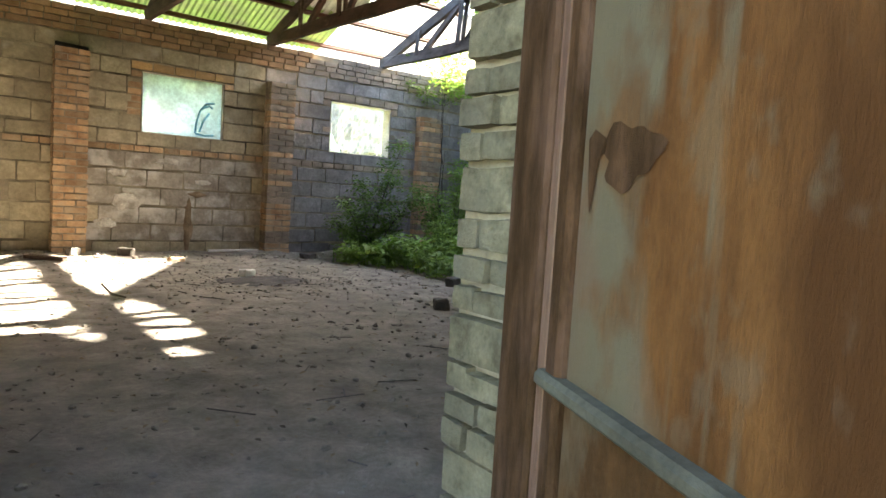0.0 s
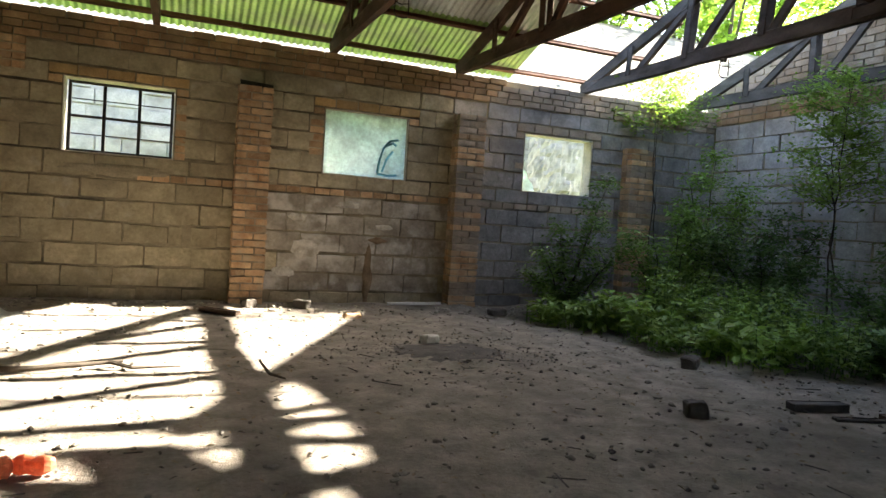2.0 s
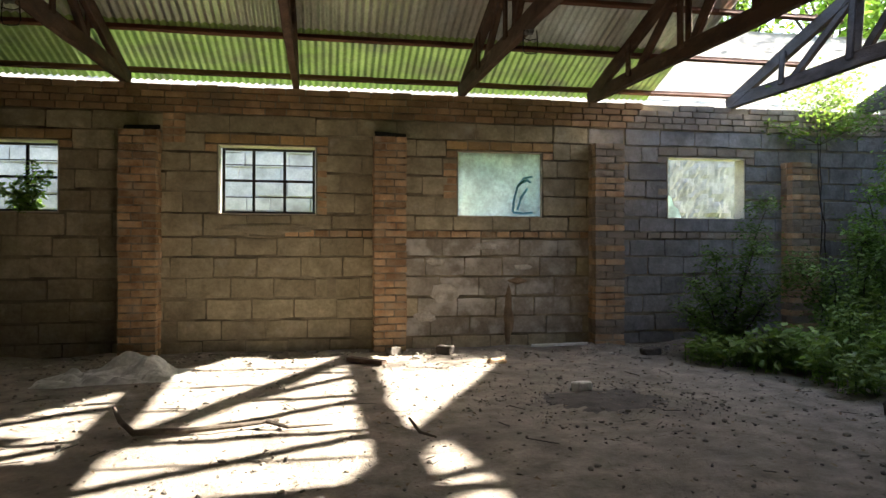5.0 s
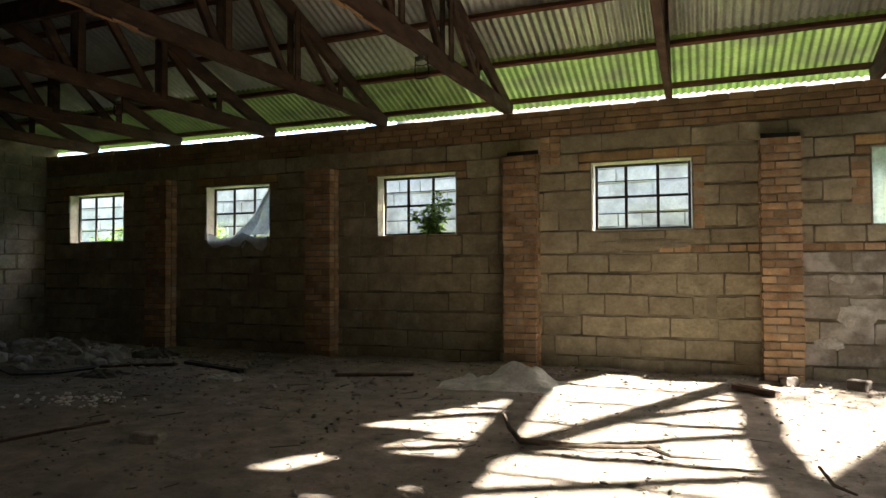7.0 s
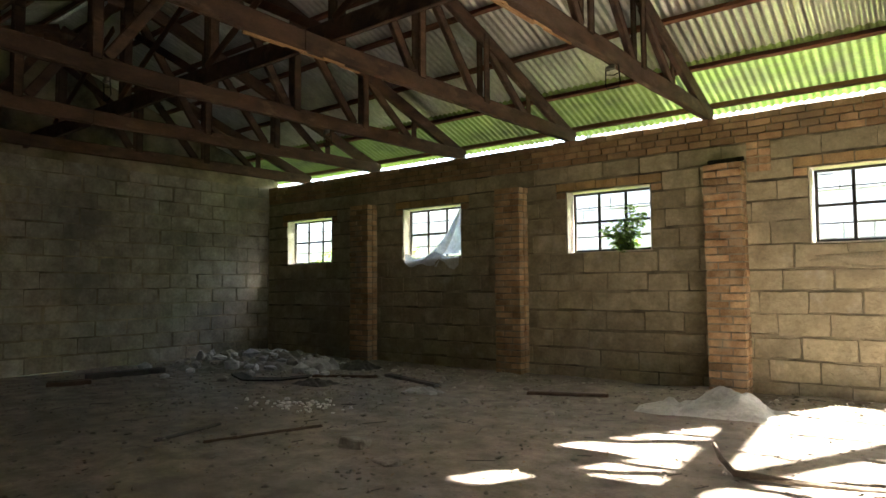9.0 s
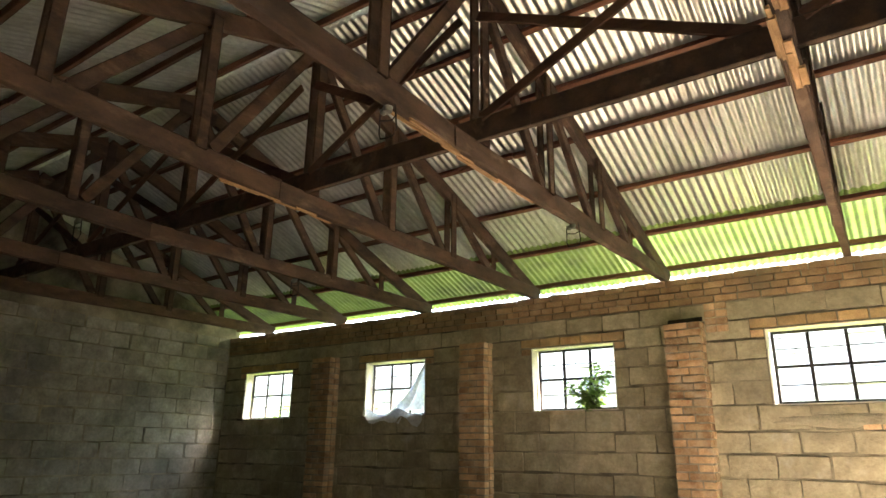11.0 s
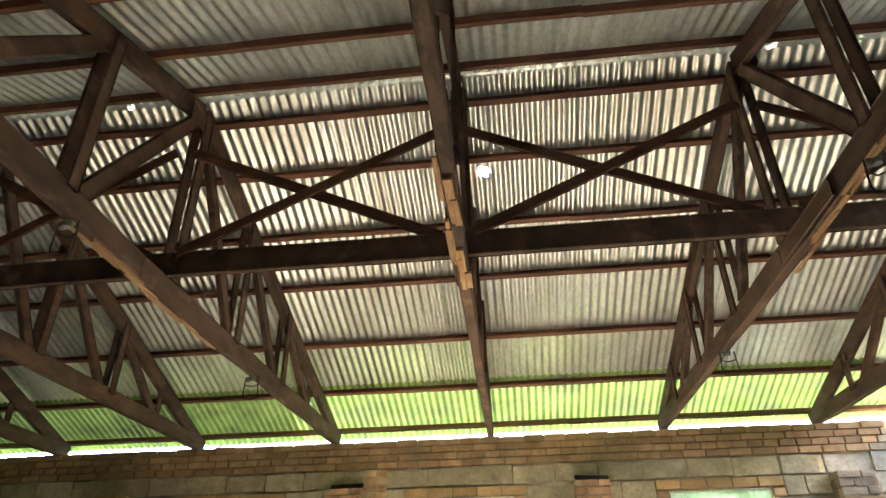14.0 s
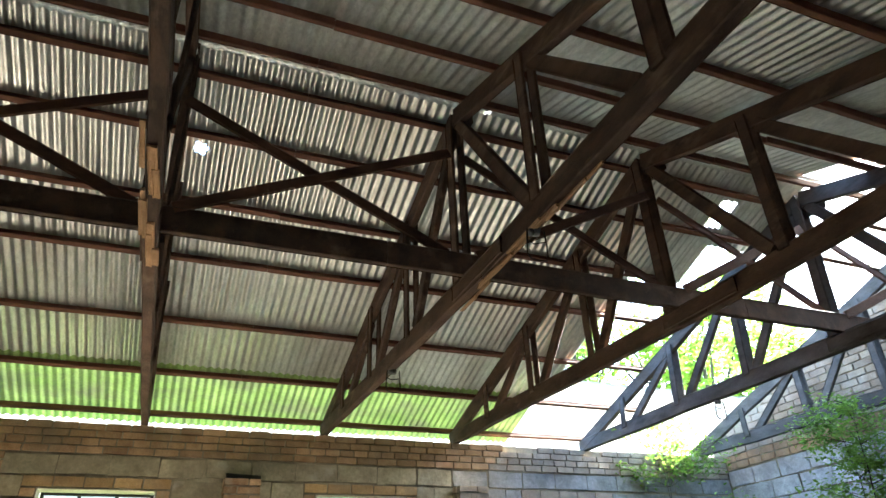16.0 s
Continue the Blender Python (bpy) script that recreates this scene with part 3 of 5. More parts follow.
for x0, x1 in ((WEST - 0.3, -3.2), (-3.25, 1.4), (1.35, 4.65)):
    rows = []
    for k in range(13):
        a = (k - 6) / 6
        y = RIDGE_Y + a * 0.2
        rows.append([rc.verts.new((x, y, roof_z(y) + PURLIN + 0.055 - 0.02 * (1 - abs(a)))) for x in (x0, x1)])
    for r0, r1 in zip(rows, rows[1:]):
        rc.faces.new((r0[0], r0[1], r1[1], r1[0])).smooth = True
under(part("ridge_cap", rc, M_ZINC), roof)

# ---- masonry pieces ----
rng = random.Random(11)
COURSES = (0.0, 0.146, 0.36, 0.585, 0.815, 1.04, 1.25, 1.505, 1.735, 1.95, 2.155, 2.36, 2.565)
GAPS = (0.004, 0.008, 0.012, 0.02, 0.03)
win_x = [(a, b) for a, b in WINDOWS]
for k, (z0, z1) in enumerate(zip(COURSES, COURSES[1:])):
    gaps = []
    if z1 > SILL + 0.05 and z0 < HEAD - 0.02:
        gaps += [(a - 0.004, b + 0.004) for a, b in win_x]
    if z0 == 2.155:
        gaps += [(a - 0.13, b + 0.13) for a, b in win_x]
    if z0 == 0.585:
        gaps.append((-0.49, -0.40))
    off = (0.0, 0.21, 0.06, 0.3, 0.13, 0.34, 0.02, 0.25, 0.1, 0.33, 0.05, 0.28)[k]
    for a, b in course(WEST, EAST, 0.452, rng, off, gaps):
        GAP = rng.choice((0.0, 0.0, 0.001, 0.002, 0.003, 0.009))
        mid, lo = (a + b) / 2, z0
        if z0 == 1.25 and (mid > 0.3 or -0.95 < mid < 0.1):
            lo = 1.335
        # Blocks east of x 2.75 have the dimmer, cooler light painted in.
        m = M_BLOCK_GREY if mid + rng.uniform(-0.06, 0.06) > 2.75 else M_BLOCK_BLOOM if 0.3 < mid < 2.6 and 0.1 < z0 < 1.1 else M_BLOCK
        lay("block", m, north, (a + GAP / 2, NORTH - rng.choice((0, 0, 0, 0.004)), lo + rng.choice(GAPS) / 2 + rng.uniform(-0.004, 0.004)), (b - GAP / 2, NORTH + 0.07, z1 - rng.choice(GAPS) / 2), rng, 0.006)
# the brick course under the windows, the lintel bricks and the band on top
for a, b in course(-0.95, EAST, 0.17, rng, 0.05, [(0.0, 0.36), (2.53, 2.9), (5.06, 5.46)], 0.06):
    lay("brick", M_BRICK if a < 2.8 else M_BRICK_OLD, north, (a + 0.006, NORTH - 0.003, 1.258), (b - 0.006, NORTH + 0.07, 1.327), rng)
for a, b in win_x:
    n = 5
    for k in range(n):
        x = a - 0.13 + (b - a + 0.26) * k / n
        lay("lintel_brick", M_LINTEL if a < 2 else M_BRICK_OLD, north, (x + 0.005, NORTH - 0.006, HEAD + 0.012), (x + (b - a + 0.26) / n - 0.005, NORTH + 0.08, 2.352), rng)
    for x in (a - 0.125, b + 0.006):
        for z in (2.165, 1.78) if a > 0 else (2.165,):
            lay("brick", M_BRICK if a < 2 else M_BRICK_OLD, north, (x, NORTH - 0.003, z), (x + 0.118, NORTH + 0.08, z + 0.075), rng)
for z in [1.5 + 0.082 * k for k in range(8)]:
    if z < 1.75 or z > 1.88:
        lay("brick", M_BRICK, north, (-0.60, NORTH - 0.009, z), (-0.60 + rng.choice((0.1, 0.13)), NORTH + 0.08, z + 0.073), rng)
    if z < 1.9:
        lay("brick", M_BRICK, north, (0.80 + rng.choice((0, 0.04)), NORTH - 0.009, z + 0.2), (0.95, NORTH + 0.08, z + 0.273), rng)
for k, z in enumerate((2.567, 2.642, 2.717, 2.79)):
    for a, b in course(WEST, EAST, (0.232, 0.118, 0.232, 0.232)[k] if k != 1 else 0.16, rng, 0.07 * k, (), 0.05):
        if k == 3 and a > 3.2 and rng.random() < 0.22:
            continue
        lay("brick", M_BRICK_BAND if a < 3.0 else M_BRICK_OLD, north, (a + 0.005, NORTH - 0.008 - 0.004 * k, z + 0.004), (b - 0.005, NORTH + 0.09, z + (0.071 if k < 3 else 0.074 + rng.uniform(-0.006, 0.004))), rng)
for z in (2.24, 2.32, 2.4, 2.48):
    for k in range(2):
        lay("brick", M_BRICK, north, (-2.2 + 0.115 * k, NORTH - 0.012, z + 0.01), (-2.09 + 0.115 * k, NORTH + 0.05, z + 0.08), rng)

# pieces of the end walls
for name, wall, face, m, depth in (("west", west, WEST, M_BLOCK_WEST, -1), ("east", east, EAST, M_BLOCK_PALE, 1)):
    z, k = 0.0, 0
    while z < WALL_TOP - 0.05:
        top = min(z + 0.223, WALL_TOP)
        for a, b in course(SOUTH, NORTH - 0.012, 0.452, rng, 0.22 * (k % 2) + rng.uniform(-0.03, 0.03)):
            x0, x1 = sorted((face, face + depth * 0.06))
            GAP = rng.choice((0.003, 0.005, 0.008, 0.02))
            if name == "east" and z > 2.6:
                for c in (0.0, 0.5):
                    lay("brick", M_BRICK_BAND, wall, (x0, a + c * (b - a) + 0.005, z + 0.005), (x1, a + (c + 0.5) * (b - a) - 0.005, z + 0.09), rng, axis=0)
                    lay("brick", M_BRICK_BAND, wall, (x0, a + c * (b - a) + 0.005, z + 0.1), (x1, a + (c + 0.5) * (b - a) - 0.005, top - 0.004), rng, axis=0)
                continue
            lay("block", m, wall, (x0, a + GAP / 2 + rng.choice((0, 0, 0, 0, 0.02)), z + GAP / 2), (x1, b - GAP / 2, top - rng.choice(GAPS) / 2), rng, axis=0)
        z, k = top, k + 1
z, k = WALL_TOP, 0
while z < 4.0:
    open_y = [y for y in np.arange(SOUTH, NORTH, 0.05) if np.interp(y, [p[0] for p in GABLE_TOP[::-1]], [p[1] for p in GABLE_TOP[::-1]]) > z + 0.07]
    for a, b in course(float(min(open_y)), float(max(open_y)), 0.235, rng, 0.11 * (k % 2), (), 0.05):
        lay("brick", M_BRICK_OLD, gable_east, (EAST, a + 0.005, z + 0.005), (EAST + 0.06, b - 0.005, z + 0.079), rng, axis=0)
    z, k = z + 0.084, k + 1


def pillar(x0, x1, top):
    """A brick pillar against the long wall, its courses laid header and stretcher by turns."""
    th = empty("brick_pillar", ((x0 + x1) / 2, 6.9, 0), "worn orange-brown brick pillar standing against the block wall", "pillar", "wall pillars")
    under(part("mortar_core", box((x0 + 0.016, 6.814, 0), (x1 - 0.022, NORTH + 0.013, top - 0.03)), M_MORTAR_PALE), th)
    z, k, wide = 0.0, 0, x1 - x0
    inv = Matrix.Translation(-Vector(th.location))
    while z < top - 0.04:
        h = 0.0785
        m = M_BRICK if x0 < 2 else M_BRICK_OLD if rng.random() < 0.4 else M_BRICK
        cut = x0 + wide * (0.64 if k % 2 else 0.36) + rng.uniform(-0.015, 0.015)
        skew = rng.uniform(-0.006, 0.006)
        for a, b in ((x0, cut), (cut, x1)):
            if z > top - 0.1 and x0 > 5 and a > x0:
                continue
            lay("brick", m, th, (a + 0.005 + skew, 6.80, z + 0.004), (b - 0.005 + skew, 6.90, z + h - 0.009), rng, 0.007).matrix_parent_inverse = inv
        for a, b in ((x0, x0 + 0.1), (x1 - 0.1, x1)):
            lay("brick", m, th, (a + skew, 6.908, z + 0.004), (b + skew, NORTH - 0.003, z + h - 0.004), rng, 0.003).matrix_parent_inverse = inv
        z, k = z + h, k + 1


for p in PILLARS:
    pillar(*p)
# Each slot is a flat dark plate; the shade inside is only its colour.
for x in (-2.58, 0.02):
    matt_black = bmesh.new()
    add_box(matt_black, (x + 0.0, NORTH - 0.02, 2.365), (x + 0.35, NORTH - 0.013, 2.425), 0.003, 0.014)
    tagged(part("soot_slot", matt_black, M_DARK), "dark plate above the pillar drawing the shade in a beam slot", "slot", "slots over pillars", "structure")


def plaster_patch(x, z, rx, rz, m, seed, name, label, y=NORTH):
    """A smear with a ragged, feathered edge on the face of the wall."""
    bm = bmesh.new()
    rings, n = 6, 28
    grid = []
    for k in range(rings + 1):
        f = k / rings
        row = []
        for i in range(n):
            a = 2 * math.pi * i / n
            ragged = 1 + 0.35 * noise.noise(Vector((math.cos(a) * 1.7 + seed, math.sin(a) * 1.7, seed * 0.7))) + 0.15 * noise.noise(Vector((math.cos(a) * 6 + seed, math.sin(a) * 6, 2)))
            row.append(bm.verts.new((x + rx * f * ragged * math.cos(a), y - 0.014 + 0.016 * f ** 3 + 0.004 * noise.noise(Vector((a * 3, f * 5, seed))), z + rz * f * ragged * math.sin(a))))
        grid.append(row)
    for r0, r1 in zip(grid, grid[1:]):
        for i in range(n):
            bm.faces.new((r0[i], r0[(i + 1) % n], r1[(i + 1) % n], r1[i])).smooth = True
    bmesh.ops.recalc_face_normals(bm, faces=bm.faces[:])
    tagged(part(name, bm, m), label, "plaster", name + "es", "structure")


plaster_patch(-1.15, 1.34, 0.55, 0.06, M_PLASTER, 1, "plaster_patch", "thin pale smear of old plaster below the window")

M_LIME = material("lime_smear", (0.5, 0.47, 0.40), (0.72, 0.69, 0.62), 8, 60, 0.95, bump=0.6, vary=0.1, stain=(0.30, 0.26, 0.2), stain_scale=6, stain_amount=0.8)
M_SCAR = material("brown_mud_streak", (0.17, 0.12, 0.075), (0.29, 0.21, 0.135), 9, 60, 0.95, bump=0.8, vary=0.1)
for x, z, rx, rz, seed in ((0.82, 0.63, 0.15, 0.12, 4), (0.6, 0.36, 0.12, 0.06, 6), (0.72, 0.98, 0.1, 0.05, 8), (1.72, 0.92, 0.13, 0.05, 9), (1.3, 1.16, 0.16, 0.04, 12)):
    plaster_patch(x, z, rx, rz, M_LIME, seed, "lime_smear", "chalky white smear on the block wall")
plaster_patch(1.56, 0.4, 0.06, 0.38, M_SCAR, 19, "mud_streak", "brown streak of mud down the block wall")
plaster_patch(1.66, 0.76, 0.14, 0.035, M_SCAR, 17, "mud_streak", "brown streak of mud across the block wall")

# ---- windows ----
def window(index, a, b, cols, kind):
    th = empty("window_%d" % index, ((a + b) / 2, NORTH + 0.1, SILL), {"steel": "small steel window with thin bars and no glass", "sheet": "window opening closed with a dirty pale sheet", "open": "bare window opening with a torn sheet in one corner"}[kind], "window", kind="structure")
    y0 = NORTH + 0.004
    for lo, hi in (((a, y0, SILL), (a + 0.012, NORTH + 0.199, HEAD)), ((b - 0.012, y0, SILL), (b, NORTH + 0.199, HEAD)), ((a + 0.013, y0, SILL), (b - 0.013, NORTH + 0.199, SILL + 0.012)), ((a + 0.013, y0, HEAD - 0.012), (b - 0.013, NORTH + 0.199, HEAD))):
        under(part("reveal", box(lo, hi, 0.003, 0.002), M_REVEAL), th)
    if kind == "steel":
        y = NORTH + 0.14
        fa, fb, s, h = a + 0.03, b - 0.02, SILL + 0.02, HEAD - 0.02
        for lo, hi in (((fa, y, s), (fa + 0.028, y + 0.03, h)), ((fb - 0.028, y, s), (fb, y + 0.03, h)), ((fa + 0.029, y, s), (fb - 0.029, y + 0.03, s + 0.02)), ((fa + 0.029, y, h - 0.025), (fb - 0.029, y + 0.03, h))):
            under(part("window_frame", box(lo, hi, 0.003), M_STEEL), th)
        for k in range(1, cols):
            x = fa + (fb - fa) * k / cols
            under(part("mullion", box((x - 0.016, y + 0.004, s + 0.021), (x + 0.016, y + 0.026, h - 0.026), 0.003), M_STEEL), th)
        mid = (s + h) / 2
        under(part("transom", box((fa + 0.029, y - 0.003, mid - 0.014), (fb - 0.029, y + 0.003, mid + 0.014), 0.001), M_STEEL), th)
        for z in ((s + mid) / 2, (mid + h) / 2):
            under(part("glazing_bar", box((fa + 0.029, y + 0.027, z - 0.006), (fb - 0.029, y + 0.033, z + 0.006), 0.001), M_STEEL), th)
    elif kind == "sheet":
        bm = bmesh.new()
        n = 14
        grid = [[bm.verts.new((a + 0.01 + (b - a - 0.02) * i / n, NORTH + 0.06 + 0.012 * noise.noise(Vector((i * 0.5, j * 0.5, 4))), SILL + 0.01 + (HEAD - SILL - 0.02) * j / n)) for j in range(n + 1)] for i in range(n + 1)]
        for i in range(n):
            for j in range(n):
                bm.faces.new((grid[i][j], grid[i + 1][j], grid[i + 1][j + 1], grid[i][j + 1])).smooth = True
        bmesh.ops.solidify(bm, geom=bm.faces[:], thickness=0.002)
        cover = under(part("cover_sheet", bm, M_FOIL, None, "dirty translucent sheet with a blue scrawl"), th)
        for pts in (((1.62, 1.56), (1.64, 1.70), (1.68, 1.85), (1.76, 1.95), (1.86, 1.97)), ((1.68, 1.58), (1.72, 1.72), (1.8, 1.83)), ((1.63, 1.55), (1.74, 1.535), (1.86, 1.55)), ((1.70, 1.88), (1.80, 1.93), (1.84, 1.90))):
            mk = bmesh.new()
            add_tube(mk, [(x, NORTH + 0.046, z) for x, z in pts], [0.015] * len(pts), 5)
            ob = under(part("scrawl", mk, M_BLUE), th)
    else:
        bm = bmesh.new()
        pts = [(a + 0.013, SILL + 0.013), (a + 0.24, SILL + 0.013), (a + 0.2, SILL + 0.12), (a + 0.14, SILL + 0.17), (a + 0.1, SILL + 0.27), (a + 0.05, SILL + 0.3), (a + 0.013, SILL + 0.38)]
        f0 = [bm.verts.new((x, NORTH + 0.1, z)) for x, z in pts]
        f1 = [bm.verts.new((x, NORTH + 0.104, z)) for x, z in pts]
        bm.faces.new(f0[::-1])
        bm.faces.new(f1)
        for k in range(len(pts)):
            bm.faces.new((f0[k], f0[(k + 1) % len(pts)], f1[(k + 1) % len(pts)], f1[k]))
        bmesh.ops.recalc_face_normals(bm, faces=bm.faces[:])
        under(part("torn_sheet", bm, M_FOIL), th)
    return th


for i, ((a, b), kind) in enumerate(zip(WINDOWS, ("steel", "steel", "steel", "steel", "sheet", "open"))):
    window(i + 1, a, b, 3, kind)


# ---- doorway ----
M_DOOR_TRIM = material("peeling_pink_paint", (0.12, 0.065, 0.045), (0.24, 0.145, 0.09), 6, 60, 0.85, bump=0.4, vary=0.0, stretch=(4, 4, 0.6), gloss=0.15)
M_DOOR_RAIL = material("grey_green_rail_paint", (0.055, 0.05, 0.034), (0.12, 0.112, 0.08), 6, 60, 0.8, bump=0.5, vary=0.1, gloss=0.2)
M_DOOR_LOW = material("dark_rust_paint", (0.04, 0.02, 0.008), (0.10, 0.048, 0.016), 4, 45, 0.8, bump=0.4, vary=0.0, stain=(0.15, 0.12, 0.075), stain_scale=5, stain_amount=0.7, stretch=(2, 2, 1), gloss=0.15)


def doorway():
    x0 = DOOR[1]
    tagged(part("door_frame", box((x0 + 0.012, SOUTH - 0.26, 0), (x0 + 0.09, SOUTH - 0.202, 2.1), 0.006, 0.003), M_DOOR_FRAME), "worn brown timber door post", "door frame", kind="structure")
    jamb = empty("door_jamb", (x0, SOUTH - 0.1, 0), "lime-washed chipped brick edge of the doorway", "door jamb", kind="structure")
    z, k = 0.0, 0
    inv = Matrix.Translation(-Vector(jamb.location))
    while z < 2.09:
        h = rng.choice((0.068, 0.075, 0.082, 0.075, 0.12))
        h = min(h, 2.1 - z)
        cuts = (SOUTH - 0.2, SOUTH + 0.002) if h > 0.1 else (SOUTH - 0.2, SOUTH - (0.08 if k % 2 else 0.12), SOUTH + 0.002)
        for a, b in zip(cuts, cuts[1:]):
            out = rng.uniform(-0.003, 0.006)
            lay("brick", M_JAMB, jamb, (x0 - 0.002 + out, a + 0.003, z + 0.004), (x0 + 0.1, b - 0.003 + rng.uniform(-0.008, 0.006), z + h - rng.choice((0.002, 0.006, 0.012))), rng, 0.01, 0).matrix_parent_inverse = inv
        z, k = z + h, k + 1
    # the leaf, swung outwards
    hinge = Vector((x0 - 0.008, SOUTH - 0.235, 0.02))
    leaf = empty("door_1", hinge, "rust-streaked metal door swung open outwards", "door", kind="structure")
    leaf.rotation_euler = (0, 0, math.atan2(-0.92, -0.388))
    wide, high = 1.0, 2.02
    part("panel", box((0.275, -0.008, 0.578), (wide - 0.05, 0.008, high - 0.05), 0.002), M_DOOR, leaf)
    part("panel", box((0.275, -0.008, 0.05), (wide - 0.05, 0.008, 0.577), 0.002), M_DOOR_LOW, leaf, "dark brown rusted lower panel")
    part("stile", box((0, -0.03, 0), (0.17, 0.02, high), 0.008, 0.002), M_DOOR_FRAME, leaf, "dark brown worn stile")
    part("moulding", box((0.171, -0.02, 0.04), (0.215, 0.02, high - 0.04), 0.008, 0.002), M_DOOR_TRIM, leaf, "pinkish peeling moulding")
    part("moulding", box((0.216, -0.026, 0.04), (0.274, 0.02, high - 0.04), 0.01, 0.002), M_DOOR_FRAME, leaf)
    part("stile", box((wide - 0.05, -0.022, 0), (wide, 0.022, high), 0.006), M_DOOR_FRAME, leaf, "brown worn stile")
    for z, h in ((0.0, 0.05), (0.56, 0.03), (high - 0.05, 0.05)):
        part("rail", box((0.2 if z == 0.56 else 0.276, -0.038, z), (wide - 0.051, 0.026, z + h), 0.008), M_DOOR_RAIL, leaf)
    patch = bmesh.new()
    pts = []
    for k in range(30):
        a = 2 * math.pi * k / 30
        r = 0.062 + 0.012 * math.sin(3 * a + 1) + 0.006 * math.sin(7 * a)
        pts.append((0.42 + r * 1.25 * math.cos(a), -0.0105, 0.955 + r * 0.75 * math.sin(a)))
    patch.faces.new([patch.verts.new(p) for p in pts])
    part("rust_patch", patch, M_DOOR_FRAME, leaf, "dark bare patch where the paint is gone")
    patch = bmesh.new()
    patch.faces.new([patch.verts.new((x, -0.0105, z)) for x, z in ((0.295, 0.985), (0.315, 1.0), (0.35, 0.985), (0.36, 0.965), (0.335, 0.955), (0.325, 0.90), (0.315, 0.865), (0.305, 0.90))])
    part("rust_patch", patch, M_DOOR_FRAME, leaf, "dark drip running down the paint")
    for z in (0.25, 1.75):
        hb = bmesh.new()
        add_tube(hb, [(-0.012, 0, z), (-0.012, 0, z + 0.12)], [0.011, 0.011], 10)
        part("hinge", hb, M_STEEL, leaf)


doorway()


# ---- lamp holders on the chords ----
def lamp_holder(x, y):
    th = empty("bulb_holder", (x, y, 2.858 - 0.065 * (1 - abs(y - 2.85) / 4.1)), "broken bulb holder with a bent wire guard under a truss", "lamp", "bulb holders")
    bm = bmesh.new()
    bmesh.ops.create_cone(bm, cap_ends=True, segments=14, radius1=0.022, radius2=0.028, depth=0.03, matrix=Matrix.Translation((0.0, 0, -0.02)))
    part("base", bm, M_LAMP, th)
    bm = bmesh.new()
    bmesh.ops.create_uvsphere(bm, u_segments=10, v_segments=6, radius=0.022, matrix=Matrix.Translation((-0.03, 0, -0.025)))
    part("socket", bm, M_LAMP, th, "pale porcelain socket")
    for dx in (-0.05, 0.05):
        w = bmesh.new()
        pts = [(dx, 0, -0.005), (dx * 1.1, 0.0, -0.06), (dx * 1.2, 0.005, -0.15), (dx * 0.9, 0.0, -0.185), (0, 0, -0.19)]
        add_tube(w, pts, [0.005] * 5, 6)
        part("guard_wire", w, M_STEEL, th)
    w = bmesh.new()
    add_tube(w, [(-0.06, 0, -0.07), (0, 0.03, -0.075), (0.06, 0, -0.07)], [0.004] * 3, 6)
    part("guard_wire", w, M_STEEL, th)


for x in (-2.58, 1.02, -5.88, 4.41):
    for y in (4.6, 2.25):
        lamp_holder(x + dict(zip(TRUSS_X, TRUSS_TURN)).get(x, 0) * (NORTH - y), y)


# ---- plants ----
def leaf_mesh(name, n, spot, size, seed, droop=0.4):
    """n folded leaves at the places that spot(rng) gives, of about the given length."""
    r = np.random.RandomState(seed)
    rr = random.Random(seed)
    pos = np.array([spot(rr) for _ in range(n)])
    a = r.uniform(0, 2 * math.pi, n)
    tip = np.stack([np.cos(a), np.sin(a), r.uniform(-droop - 0.3, 0.5, n)], 1)
    tip /= np.linalg.norm(tip, axis=1)[:, None]
    side = np.cross(tip, np.stack([r.uniform(-0.5, 0.5, n), r.uniform(-0.5, 0.5, n), np.ones(n)], 1))
    side /= np.linalg.norm(side, axis=1)[:, None]
    up = np.cross(side, tip)
    ln = size * r.uniform(0.55, 1.3, n)[:, None]
    v = np.empty((n, 6, 3))
    v[:, 0] = pos
    v[:, 1] = pos + tip * ln * 0.4 + side * ln * 0.26 + up * ln * 0.06
    v[:, 2] = pos + tip * ln * 0.42 - up * ln * 0.03
    v[:, 3] = pos + tip * ln * 0.4 - side * ln * 0.26 + up * ln * 0.06
    v[:, 4] = pos + tip * ln - up * ln * 0.08
    v[:, 5] = pos + tip * ln * 0.75 + side * ln * 0.16
    faces = []
    for i in range(n):
        q = 6 * i
        faces += [(q, q + 1, q + 2), (q, q + 2, q + 3), (q + 2, q + 1, q + 5, q + 4), (q + 3, q + 2, q + 4)]
    me = bpy.data.meshes.new(name)
    me.from_pydata(v.reshape(-1, 3), [], faces)
    return me


